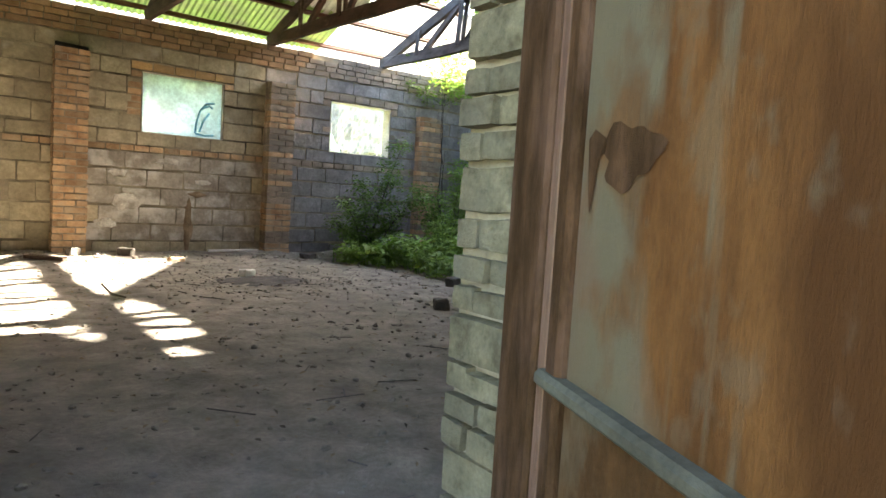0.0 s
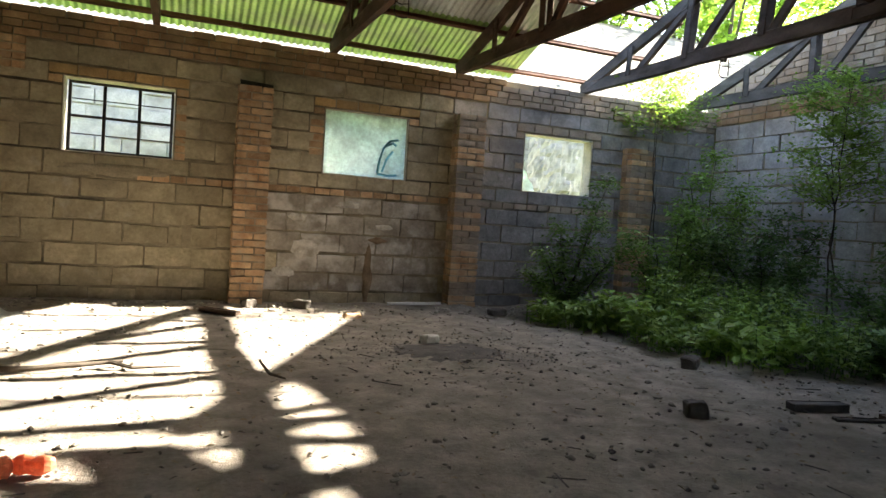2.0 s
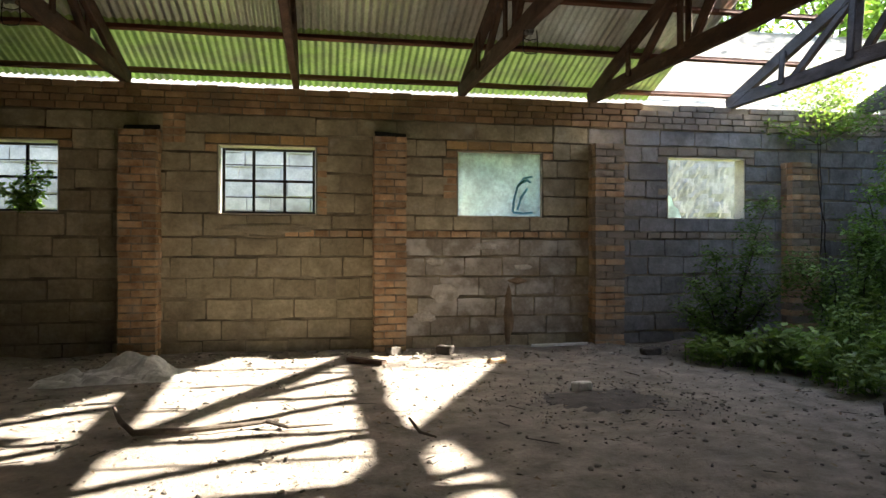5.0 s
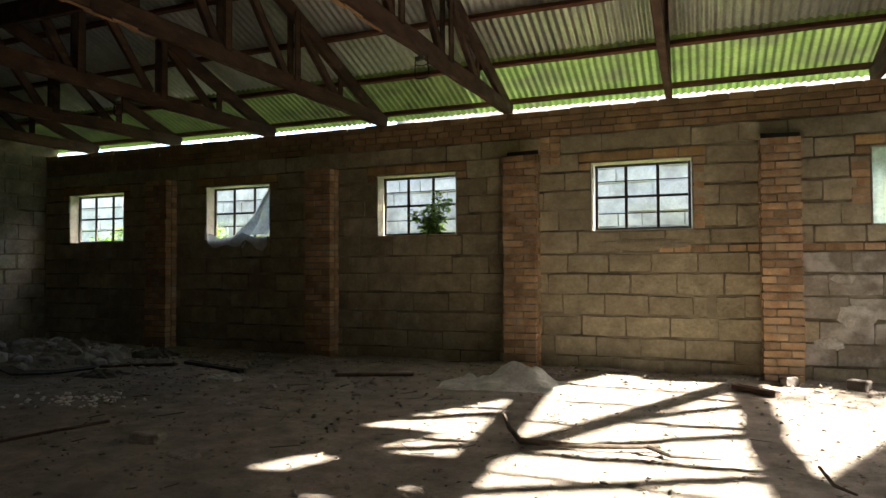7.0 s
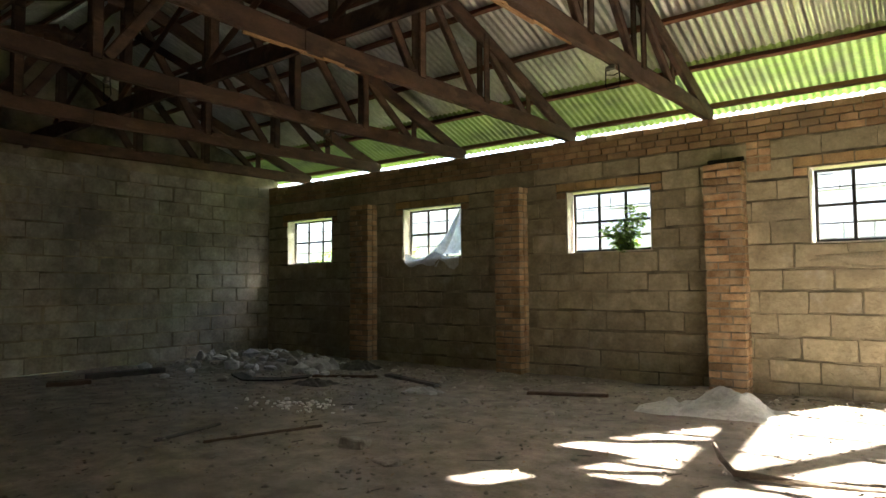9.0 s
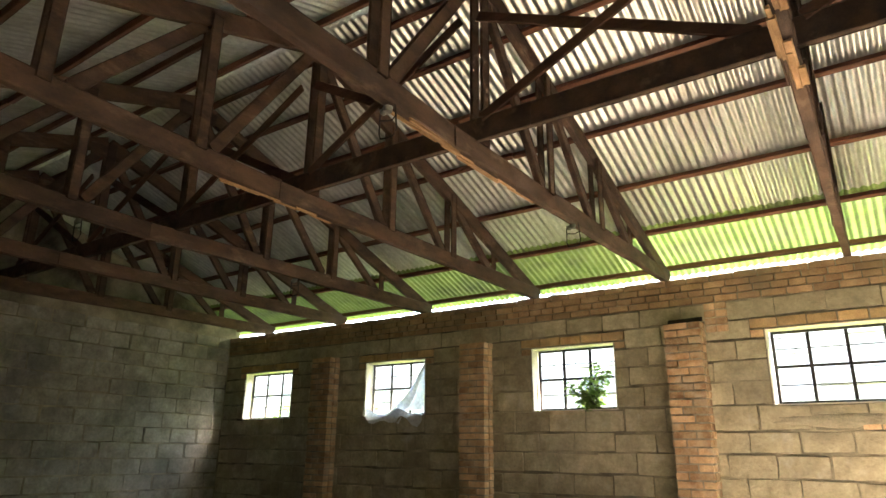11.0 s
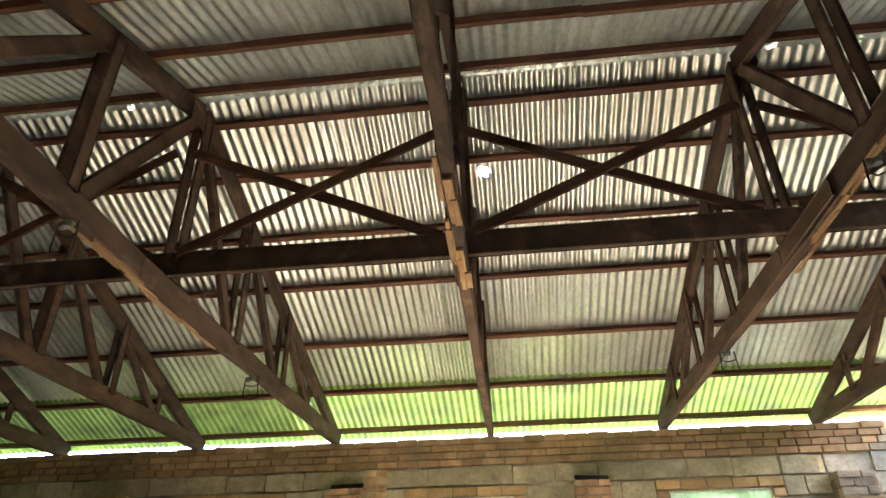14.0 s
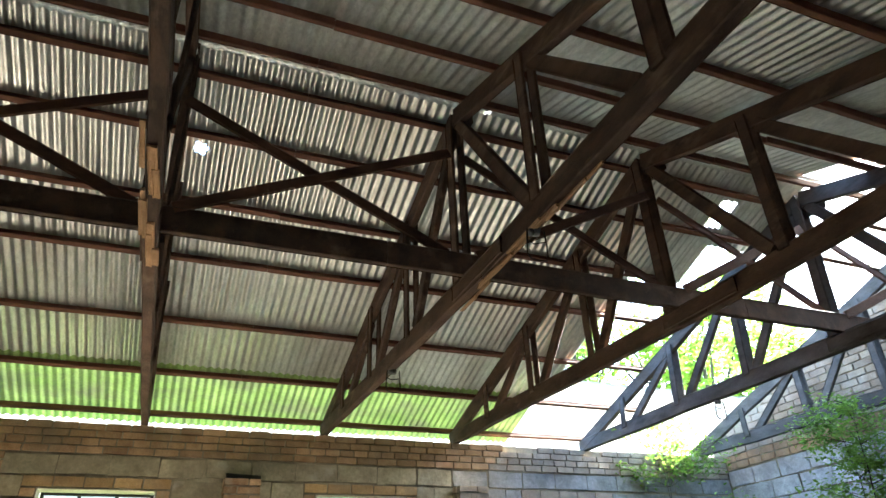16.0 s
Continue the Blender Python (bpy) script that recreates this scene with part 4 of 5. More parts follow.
def plant(name, base, stems, n, size, m, seed, label, category, leaf_from=0.3, spread=0.12, thick=0.012, lean=0.5, twigs=4, steps=6):
    """Stems that branch into twigs, with leaves set along the twigs; stems: (dx, dy, height) of each."""
    th = empty(name, base, label, category)
    rr = random.Random(seed)
    sb = bmesh.new()
    places = []
    for dx, dy, h in stems:
        p, pts = Vector((rr.uniform(-0.06, 0.06), rr.uniform(-0.06, 0.06), -0.02)), []
        for k in range(steps + 1):
            f = k / steps
            pts.append(Vector((p.x + dx * f ** 1.3 + rr.uniform(-0.025, 0.025), p.y + dy * f ** 1.3 + rr.uniform(-0.025, 0.025), -0.02 + h * f)))
        add_tube(sb, pts, [thick * (1 - 0.8 * k / steps) + 0.0015 for k in range(steps + 1)], 6)
        for k in range(steps + 1):
            if k / steps < leaf_from:
                continue
            for _ in range(twigs):
                a = rr.uniform(0, 2 * math.pi)
                ln = rr.uniform(0.4, 1.1) * lean * (1.15 - 0.6 * k / steps) * h * 0.5
                q = pts[k]
                e = q + Vector((math.cos(a) * ln, math.sin(a) * ln, rr.uniform(0.0, 0.5) * ln))
                add_tube(sb, [q, q.lerp(e, 0.5) + Vector((0, 0, 0.03)), e], [0.004, 0.003, 0.0015], 4)
                places.append((q, e))
    tagged(part("branchwork", sb, M_BARK, th), kind="stuff")

    def spot(r):
        q, e = r.choice(places)
        f = r.uniform(0.25, 1.05)
        g = q.lerp(e, f)
        return (g.x + r.gauss(0, spread * 0.5), g.y + r.gauss(0, spread * 0.5), max(0.0, g.z + r.gauss(0, spread * 0.4)))

    part("leaves", leaf_mesh("leaves", n, spot, size, seed), m, th)
    return th


plant("shrub", (3.85, 6.25, 0), ((-0.4, -0.1, 0.75), (0.2, -0.2, 1.15), (-0.1, 0.2, 1.05), (0.55, 0.1, 1.6), (0.3, -0.4, 0.8), (-0.65, -0.2, 0.5)), 6200, 0.055, M_LEAF, 3, "leafy green shrub growing from the earth floor by the wall", "shrub", 0.15, 0.13)
plant("shrub", (5.65, 6.05, 0), ((-0.3, -0.1, 1.7), (0.2, 0.1, 2.05), (0.4, -0.2, 1.6), (-0.6, -0.3, 1.3), (0.1, -0.5, 1.4)), 7500, 0.06, M_LEAF, 4, "tall dark green shrub in the corner of the ruin", "shrub", 0.15, 0.18)
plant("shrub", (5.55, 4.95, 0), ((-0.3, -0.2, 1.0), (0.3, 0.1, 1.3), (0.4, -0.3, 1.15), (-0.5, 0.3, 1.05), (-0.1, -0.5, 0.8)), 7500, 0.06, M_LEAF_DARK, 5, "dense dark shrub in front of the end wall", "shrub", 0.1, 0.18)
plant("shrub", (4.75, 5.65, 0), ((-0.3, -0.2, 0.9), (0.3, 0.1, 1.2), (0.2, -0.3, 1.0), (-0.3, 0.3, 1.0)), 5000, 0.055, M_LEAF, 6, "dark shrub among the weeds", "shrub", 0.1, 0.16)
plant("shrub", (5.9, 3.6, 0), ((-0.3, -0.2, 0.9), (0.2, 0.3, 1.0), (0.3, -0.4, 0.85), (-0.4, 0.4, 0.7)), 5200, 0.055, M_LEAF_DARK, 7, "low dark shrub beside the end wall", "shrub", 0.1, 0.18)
plant("sapling", (5.95, 4.42, 0), ((-0.05, -0.15, 2.8), (0.05, 0.25, 2.7)), 5200, 0.06, M_LEAF_LIGHT, 8, "slender young tree with sparse light leaves by the end wall", "sapling", 0.52, 0.14, 0.011, 0.66, 4, 15)
plant("sapling", (5.4, 6.72, 0), ((0.0, 0.08, 3.1), (-0.05, 0.1, 2.9)), 2300, 0.065, M_LEAF_LIGHT, 9, "thin young tree reaching over the wall top", "sapling", 0.83, 0.15, 0.01, 1.15, 5, 12)


def blade_mesh(n, rx, ry, h, seed):
    """Arching grass blades rooted over an oval."""
    r = random.Random(seed)
    verts, faces = [], []
    for _ in range(n):
        a, q = r.uniform(0, 6.3), math.sqrt(r.random())
        root = Vector((rx * 1.25 * q * math.cos(a), ry * 1.25 * q * math.sin(a), -0.01))
        d = r.uniform(0, 6.3)
        out = Vector((math.cos(d), math.sin(d), 0))
        side = Vector((-math.sin(d), math.cos(d), 0)) * r.uniform(0.003, 0.006)
        ln, arch = h * r.uniform(0.45, 1.15), r.uniform(0.15, 0.6)
        k0 = len(verts)
        for f in (0.0, 0.4, 0.75):
            c = root + Vector((0, 0, ln * (f - 0.25 * arch * f * f))) + out * ln * arch * f * f
            verts += [c - side * (1 - 0.5 * f), c + side * (1 - 0.5 * f)]
        verts.append(root + Vector((0, 0, ln * (1 - 0.35 * arch))) + out * ln * arch)
        faces += [(k0, k0 + 1, k0 + 3, k0 + 2), (k0 + 2, k0 + 3, k0 + 5, k0 + 4), (k0 + 4, k0 + 5, k0 + 6)]
    me = bpy.data.meshes.new("blades")
    me.from_pydata([tuple(v) for v in verts], [], faces)
    return me


def weeds(base, n, seed, m, size, rx, ry, h, label):
    rr = random.Random(seed)
    stems = [(rr.uniform(-rx, rx), rr.uniform(-ry, ry), rr.uniform(0.5, 1.0) * h) for _ in range(16)]
    th = empty("weed_clump", base, label, "weeds", "weed clumps")
    sb = bmesh.new()
    tops = []
    for dx, dy, hh in stems:
        a = Vector((dx * 0.85, dy * 0.85, -0.02))
        b = Vector((dx, dy, hh))
        add_tube(sb, [a, a.lerp(b, 0.5) + Vector((0.02, 0, 0)), b], [0.005, 0.004, 0.002], 5)
        tops.append((a, b))
    tagged(part("stalkwork", sb, M_LEAF_DARK, th), kind="stuff")

    def spot(r):
        a, b = r.choice(tops)
        g = a.lerp(b, r.uniform(0.2, 1.05))
        return (g.x + r.gauss(0, 0.07), g.y + r.gauss(0, 0.07), max(0.01, g.z + r.gauss(0, 0.03)))

    part("leaves", leaf_mesh("leaves", n, spot, size, seed), m, th)
    tagged(part("grass", blade_mesh(60, rx, ry, h * 0.7, seed), (M_LEAF_DARK, M_LEAF)[seed % 2], th), kind="stuff")


WEEDS = ((4.0, 4.75), (4.4, 4.15), (3.8, 4.3), (4.05, 3.65), (4.55, 3.4), (5.1, 3.9), (5.0, 3.1), (4.9, 4.6), (3.45, 5.65), (3.75, 5.25), (4.4, 5.1), (5.6, 2.9))
for k, (x, y) in enumerate(WEEDS):
    # Leaves darken eastwards in three steps; the corner's shade is in their colour.
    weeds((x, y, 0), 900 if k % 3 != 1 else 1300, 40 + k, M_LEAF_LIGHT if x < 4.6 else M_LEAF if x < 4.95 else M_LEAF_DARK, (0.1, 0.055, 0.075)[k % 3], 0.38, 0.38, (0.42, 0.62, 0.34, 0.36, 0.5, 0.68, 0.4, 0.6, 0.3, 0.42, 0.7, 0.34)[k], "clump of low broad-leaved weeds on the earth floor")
plant("window_plant", (-3.55, NORTH + 0.12, SILL + 0.012), ((-0.1, -0.12, 0.35), (0.1, -0.12, 0.5), (-0.2, -0.16, 0.25), (0.2, -0.1, 0.4), (0.05, -0.22, 0.2)), 700, 0.08, M_LEAF_LIGHT, 20, "small leafy plant growing in through the window", "plant", 0.15, 0.06, 0.004, 0.5, 3)


# ---- outside ----
def outer_building():
    th = empty("neighbouring_building", (0, 11, 0), "pale lime-washed building close behind the ruin", "building")
    bm = bmesh.new()
    r2 = random.Random(5)
    add_box(bm, (-5.0, 9.63, -0.1), (16, 9.85, 3.6))
    add_box(bm, (-16, 9.63, -0.1), (-5.002, 9.85, 2.75))
    under(part("wall", bm, M_WHITE_WALL), th)
    verts, faces = [], []
    z = 0.0
    while z < 3.55:
        x = -16 + r2.uniform(0, 0.4)
        while x < 15.6:
            w = r2.uniform(0.28, 0.75)
            if z > 2.5 and x < -4.9:
                x += w + 0.012
                continue
            y = 9.605 + r2.uniform(-0.028, 0.028)
            q = len(verts)
            i = 0.007
            verts += [(x + i, y, z + i), (x + w - i, y, z + i), (x + w - i, y, z + 0.2 - i), (x + i, y, z + 0.2 - i), (x, 9.64, z), (x + w, 9.64, z), (x + w, 9.64, z + 0.2), (x, 9.64, z + 0.2)]
            faces += [(q, q + 1, q + 2, q + 3), (q + 4, q + 5, q + 1, q), (q + 5, q + 6, q + 2, q + 1), (q + 6, q + 7, q + 3, q + 2), (q + 7, q + 4, q, q + 3)]
            x += w + 0.012
        z += 0.212
    me = bpy.data.meshes.new("blockwork")
    me.from_pydata(verts, [], faces)
    tagged(under(part("blockwork", me, M_WHITE_WALL), th), kind="stuff")
    pb = bmesh.new()
    nx, ny = 90, 46
    grid = []
    for i in range(nx + 1):
        row = []
        for j in range(ny + 1):
            x, z = 4.2 + 4.6 * i / nx, 0.6 + 2.9 * j / ny
            rough = abs(noise.noise(Vector((x * 3.1, z * 3.1, 6)))) * 0.10 + abs(noise.noise(Vector((x * 9, z * 9, 2)))) * 0.06
            row.append(pb.verts.new((x, 9.568 - rough + 0.02 * noise.noise(Vector((x, z, 4))), z)))
        grid.append(row)
    for i in range(nx):
        for j in range(ny):
            pb.faces.new((grid[i][j], grid[i + 1][j], grid[i + 1][j + 1], grid[i][j + 1]))
    under(part("render_coat", pb, M_PALE_ROOF, None, "rough crumbling lime render"), th)
    rb = bmesh.new()
    nx, ny = 80, 14
    grid = [[rb.verts.new((-5.2 + 19.2 * i / nx, 9.2 + 3.6 * j / ny, 3.25 + 2.75 * j / ny + 0.05 * noise.noise(Vector((i * 0.9, j * 0.9, 2))))) for j in range(ny + 1)] for i in range(nx + 1)]
    for i in range(nx):
        for j in range(ny):
            rb.faces.new((grid[i][j], grid[i + 1][j], grid[i + 1][j + 1], grid[i][j + 1])).smooth = True
    bmesh.ops.solidify(rb, geom=rb.faces[:], thickness=0.05)
    under(part("roof", rb, M_PALE_ROOF), th)


outer_building()


def tree(x, y, h, r, seed):
    th = empty("tree", (x, y, -0.05), "broad green tree behind the building", "tree", "trees outside")
    rr = random.Random(seed)
    tb = bmesh.new()
    add_tube(tb, [(0, 0, -0.05), (0.1, 0, h * 0.3), (0, 0.1, h * 0.6), (0.1, 0, h * 0.85)], [0.2, 0.16, 0.1, 0.04], 9)
    clumps = []
    for k in range(26):
        a, e = rr.uniform(0, 2 * math.pi), rr.uniform(0.35, 1.0)
        c = Vector((math.cos(a) * r * rr.uniform(0.3, 1), math.sin(a) * r * rr.uniform(0.3, 1), h * e))
        add_tube(tb, [(0, 0, h * e * 0.6), c * 0.5 + Vector((0, 0, h * e * 0.32)), c], [0.06, 0.04, 0.015], 5)
        clumps.append((c, rr.uniform(0.7, 1.5)))
    part("trunk", tb, M_BARK, th)

    def spot(q):
        c, s = q.choice(clumps)
        return (c.x + q.gauss(0, s * 0.45), c.y + q.gauss(0, s * 0.45), c.z + q.gauss(0, s * 0.35))

    part("crown", leaf_mesh("crown", 8000, spot, 0.26, seed), M_LEAF_LIGHT, th)


for k, (x, y, h, r) in enumerate(((12.5, 19, 13, 3.6), (17, 20, 14, 4.0), (8, 20, 13, 3.6), (22, 17, 12, 4.0), (3, 21, 12, 3.6), (-3, 20, 11, 3.5), (15, 15.5, 10, 2.6), (19, 13, 9, 2.6))):
    tree(x, y, h, r, 60 + k)
for k, (x, y) in enumerate(((-9.4, 8.3), (-8.6, 8.7), (-3.2, 7.9), (-10.5, 8.5))):
    plant("shrub", (x, y, -0.03), ((-0.3, -0.1, 1.3), (0.2, 0.1, 1.8), (0.4, -0.2, 1.5), (-0.2, 0.2, 1.6)), 2200, 0.08, M_LEAF_LIGHT, 80 + k, "bright green bush outside the wall", "shrub", 0.15, 0.18)


# ---- litter on the floor ----
def lump(bm, c, s, r):
    """An angular stone."""
    made = bmesh.ops.create_icosphere(bm, subdivisions=1, radius=1.0)["verts"]
    sx, sy, sz = s * r.uniform(0.6, 1.3), s * r.uniform(0.6, 1.3), s * r.uniform(0.35, 0.8)
    a = r.uniform(0, 6.3)
    for v in made:
        p = v.co * r.uniform(0.75, 1.15)
        x, y = p.x * sx, p.y * sy
        v.co = Vector((c[0] + x * math.cos(a) - y * math.sin(a), c[1] + x * math.sin(a) + y * math.cos(a), c[2] + p.z * sz))


def stones_mesh(n, place, seed, big=0.05):
    r = random.Random(seed)
    base = bmesh.new()
    bmesh.ops.create_icosphere(base, subdivisions=1, radius=1.0)
    bv = np.array([v.co[:] for v in base.verts])
    bf = [tuple(v.index for v in f.verts) for f in base.faces]
    base.free()
    verts, faces = [], []
    for _ in range(n):
        x, y, s = place(r)
        s = min(s, big)
        q = len(verts)
        a = r.uniform(0, 6.3)
        sx, sy, sz = s * r.uniform(0.6, 1.4), s * r.uniform(0.5, 1.0), s * r.uniform(0.3, 0.8)
        z = ground_height(x, y) + sz * 0.3
        for p in bv * np.array([[r.uniform(0.7, 1.2)] for _ in bv]):
            u, w = p[0] * sx, p[1] * sy
            verts.append((x + u * math.cos(a) - w * math.sin(a), y + u * math.sin(a) + w * math.cos(a), z + p[2] * sz))
        faces += [tuple(i + q for i in f) for f in bf]
    me = bpy.data.meshes.new("stones")
    me.from_pydata(verts, [], faces)
    return me


def anywhere(r):
    return r.uniform(WEST + 0.1, EAST - 0.1), r.uniform(SOUTH + 0.1, NORTH - 0.1), 0.003 + 0.022 * r.random() ** 4


def along_wall(r):
    return r.uniform(WEST + 0.1, EAST - 0.1), NORTH - 0.22 - abs(r.gauss(0, 0.35)), 0.005 + 0.04 * r.random() ** 4


def by_fire(r):
    return r.gauss(1.55, 0.55), r.gauss(4.3, 0.45), 0.003 + 0.011 * r.random() ** 3


tagged(part("pebbles", stones_mesh(11000, anywhere, 1), M_STONE), "small pebbles and crumbs strewn over the floor", "pebbles", kind="stuff")
tagged(part("wall_rubble", stones_mesh(700, along_wall, 2), M_STONE), "broken mortar and stones along the foot of the wall", "rubble", kind="stuff")
tagged(part("charcoal", stones_mesh(1100, by_fire, 3), M_DARK), "charcoal crumbs of an old fire", "charcoal", kind="stuff")


def ash_bed():
    bm = bmesh.new()
    rings, n, rows = 7, 40, []
    for k in range(rings + 1):
        f = k / rings
        row = []
        for i in range(n):
            a = 2 * math.pi * i / n
            w = f * (1 + 0.3 * noise.noise(Vector((math.cos(a) * 2, math.sin(a) * 2, 8))))
            x, y = 1.55 + 0.75 * w * math.cos(a), 4.3 + 0.6 * w * math.sin(a)
            row.append(bm.verts.new((x, y, ground_height(x, y) + 0.014 - 0.03 * f ** 1.5 + 0.006 * noise.noise(Vector((x * 20, y * 20, 0))))))
        rows.append(row)
    for r0, r1 in zip(rows, rows[1:]):
        for i in range(n):
            bm.faces.new((r0[i], r0[(i + 1) % n], r1[(i + 1) % n], r1[i])).smooth = True
    bmesh.ops.recalc_face_normals(bm, faces=bm.faces[:])
    tagged(part("ash_bed", bm, M_ASH), "grey-black ash bed of an old fire on the floor", "ash", kind="stuff")


M_ASH = material("ash", (0.03, 0.027, 0.024), (0.09, 0.08, 0.068), 5, 70, 0.95, bump=0.8, vary=0.0)
ash_bed()


def twig_litter(n, seed):
    r = random.Random(seed)
    bm = bmesh.new()
    for _ in range(n):
        x, y, _s = anywhere(r)
        a, ln = r.uniform(0, 6.3), r.uniform(0.04, 0.22)
        z = ground_height(x, y) + 0.006
        add_bar(bm, (x, y, z), (x + ln * math.cos(a), y + ln * math.sin(a), z + r.uniform(-0.002, 0.01)), r.uniform(0.003, 0.009), r.uniform(0.003, 0.006), bevel=0.001)
    return bm


tagged(part("twigs", twig_litter(300, 4), M_WOOD_GREY), "dry twigs and splinters lying about", "twigs", kind="stuff")


def flake_spot(r):
    x, y, _s = anywhere(r)
    return x, y, ground_height(x, y) + 0.012


tagged(part("dry_leaves", leaf_mesh("dry_leaves", 3200, flake_spot, 0.035, 77, 0.0), M_DRY_LEAF), "dry leaf flakes scattered over the earth", "leaves", kind="stuff")


M_DARK_LEAF = material("rotted_leaf", (0.035, 0.027, 0.02), (0.10, 0.08, 0.058), 20, 90, 0.95, bump=0.0)
tagged(part("rotted_leaves", leaf_mesh("rotted_leaves", 2200, flake_spot, 0.032, 78, 0.0), M_DARK_LEAF), "dark rotted leaf scraps strewn over the earth", "leaves", kind="stuff")


def chip_spot(r):
    return r.uniform(1.0, 4.4), r.uniform(1.6, 5.6), 0.004 + 0.02 * r.random() ** 4


tagged(part("bark_chips", stones_mesh(420, chip_spot, 14), M_WOOD_GREY), "flat dark chips of bark and brick on the earth", "chips", kind="stuff")


def loose_brick(x, y, turn, m, label, size=(0.21, 0.105, 0.075)):
    bm = bmesh.new()
    add_box(bm, [-v / 2 for v in size[:2]] + [0], [v / 2 for v in size[:2]] + [size[2]], 0.012, 0.012)
    bmesh.ops.subdivide_edges(bm, edges=bm.edges[:], cuts=2, use_grid_fill=True)
    for v in bm.verts:
        v.co += Vector([noise.noise(v.co * 22 + Vector((k * 9 + x, y, 0))) for k in range(3)]) * 0.012
    ob = tagged(part("loose_brick", bm, m), label, "brick", "loose bricks")
    ob.matrix_basis = pose(x, y, ground_height(x, y) - 0.004, 0, 0, turn)


M_WHITE_BRICK = material("whitewashed_brick", (0.6, 0.58, 0.55), (0.78, 0.76, 0.72), 12, 60, 0.9, bump=0.4)
loose_brick(1.5, 4.64, 20, M_WHITE_BRICK, "single whitewashed brick lying near the old fire", (0.16, 0.09, 0.075))
loose_brick(2.3, 2.42, -25, M_DARK_BRICK, "dark broken brick lying alone on the earth", (0.13, 0.11, 0.09))
loose_brick(3.3, 3.55, 40, M_DARK_BRICK, "dark brick at the edge of the weeds", (0.2, 0.12, 0.09))
loose_brick(0.2, 6.6, 35, M_DARK_BRICK, "broken brick at the foot of a pillar", (0.15, 0.1, 0.09))
loose_brick(0.75, 6.6, -30, M_DARK_BRICK, "lump of mortar at the foot of the wall", (0.16, 0.12, 0.1))
loose_brick(2.9, 6.2, 10, M_DARK_BRICK, "dark brick lying near the wall", (0.21, 0.12, 0.08))
loose_brick(1.15, 5.95, 15, M_BRICK, "red brick fragment in the sun", (0.2, 0.1, 0.05))
loose_brick(-3.87, 3.06, 10, M_STONE, "dusty lump of concrete half sunk in the floor", (0.2, 0.13, 0.06))
loose_brick(-3.4, 2.86, -15, M_STONE, "flat stone lying on the floor", (0.2, 0.11, 0.03))


def timber(a, b, w, d, m, label):
    a, b = Vector(a), Vector(b)
    a.z += ground_height(a.x, a.y) + d / 2
    b.z += ground_height(b.x, b.y) + d / 2
    tagged(part("timber_offcut", bar(a, b, w, d, bevel=0.005, wobble=0.004), m), label, "timber", "timber offcuts")


timber((3.05, 2.42, 0), (3.42, 2.34, 0), 0.09, 0.05, M_WOOD_GREY, "short grey timber offcut lying on the earth")
timber((3.5, 2.15, 0), (4.1, 2.0, 0), 0.07, 0.03, M_WOOD, "dark plank lying on the earth")
timber((3.15, 2.2, 0), (3.6, 2.05, 0), 0.05, 0.02, M_WOOD_GREY, "thin split board lying on the earth")
timber((1.75, 6.72, 0.03), (2.4, 6.70, 0.03), 0.05, 0.03, M_WHITE_BRICK, "pale lath lying along the foot of the wall")
timber((-6.1, 5.78, 0), (-5.1, 5.5, 0), 0.08, 0.04, M_WOOD_GREY, "old plank lying by the wall")
timber((-6.9, 5.3, 0), (-6.1, 5.6, 0), 0.06, 0.03, M_WOOD, "dark plank among the litter")
timber((-0.28, 6.28, 0.01), (0.05, 6.02, 0.01), 0.09, 0.04, M_WOOD, "dark board lying at the foot of a pillar")


def branch():
    bm = bmesh.new()
    g = [(-1.78, 4.05, 0.13), (-1.7, 3.9, 0.08), (-1.6, 3.8, 0.03), (-1.3, 3.82, 0.03), (-1.0, 3.86, 0.035), (-0.78, 3.92, 0.04)]
    add_tube(bm, [(x, y, z + ground_height(x, y)) for x, y, z in g], [0.010, 0.016, 0.021, 0.017, 0.014, 0.010], 8)
    add_tube(bm, [(-0.85, 3.88, 0.05), (-0.72, 3.8, 0.03), (-0.45, 3.86, 0.02)], [0.016, 0.012, 0.005], 6)
    tagged(part("fallen_branch", bm, M_BARK), "dead crooked branch lying in the sun", "branch")
    bm = bmesh.new()
    add_tube(bm, [(0.0, 3.62, 0.1), (0.05, 3.52, 0.04), (0.14, 3.47, 0.02)], [0.008, 0.011, 0.006], 6)
    tagged(part("fallen_branch", bm, M_BARK), "short broken stick poking up from the floor", "branch")


branch()


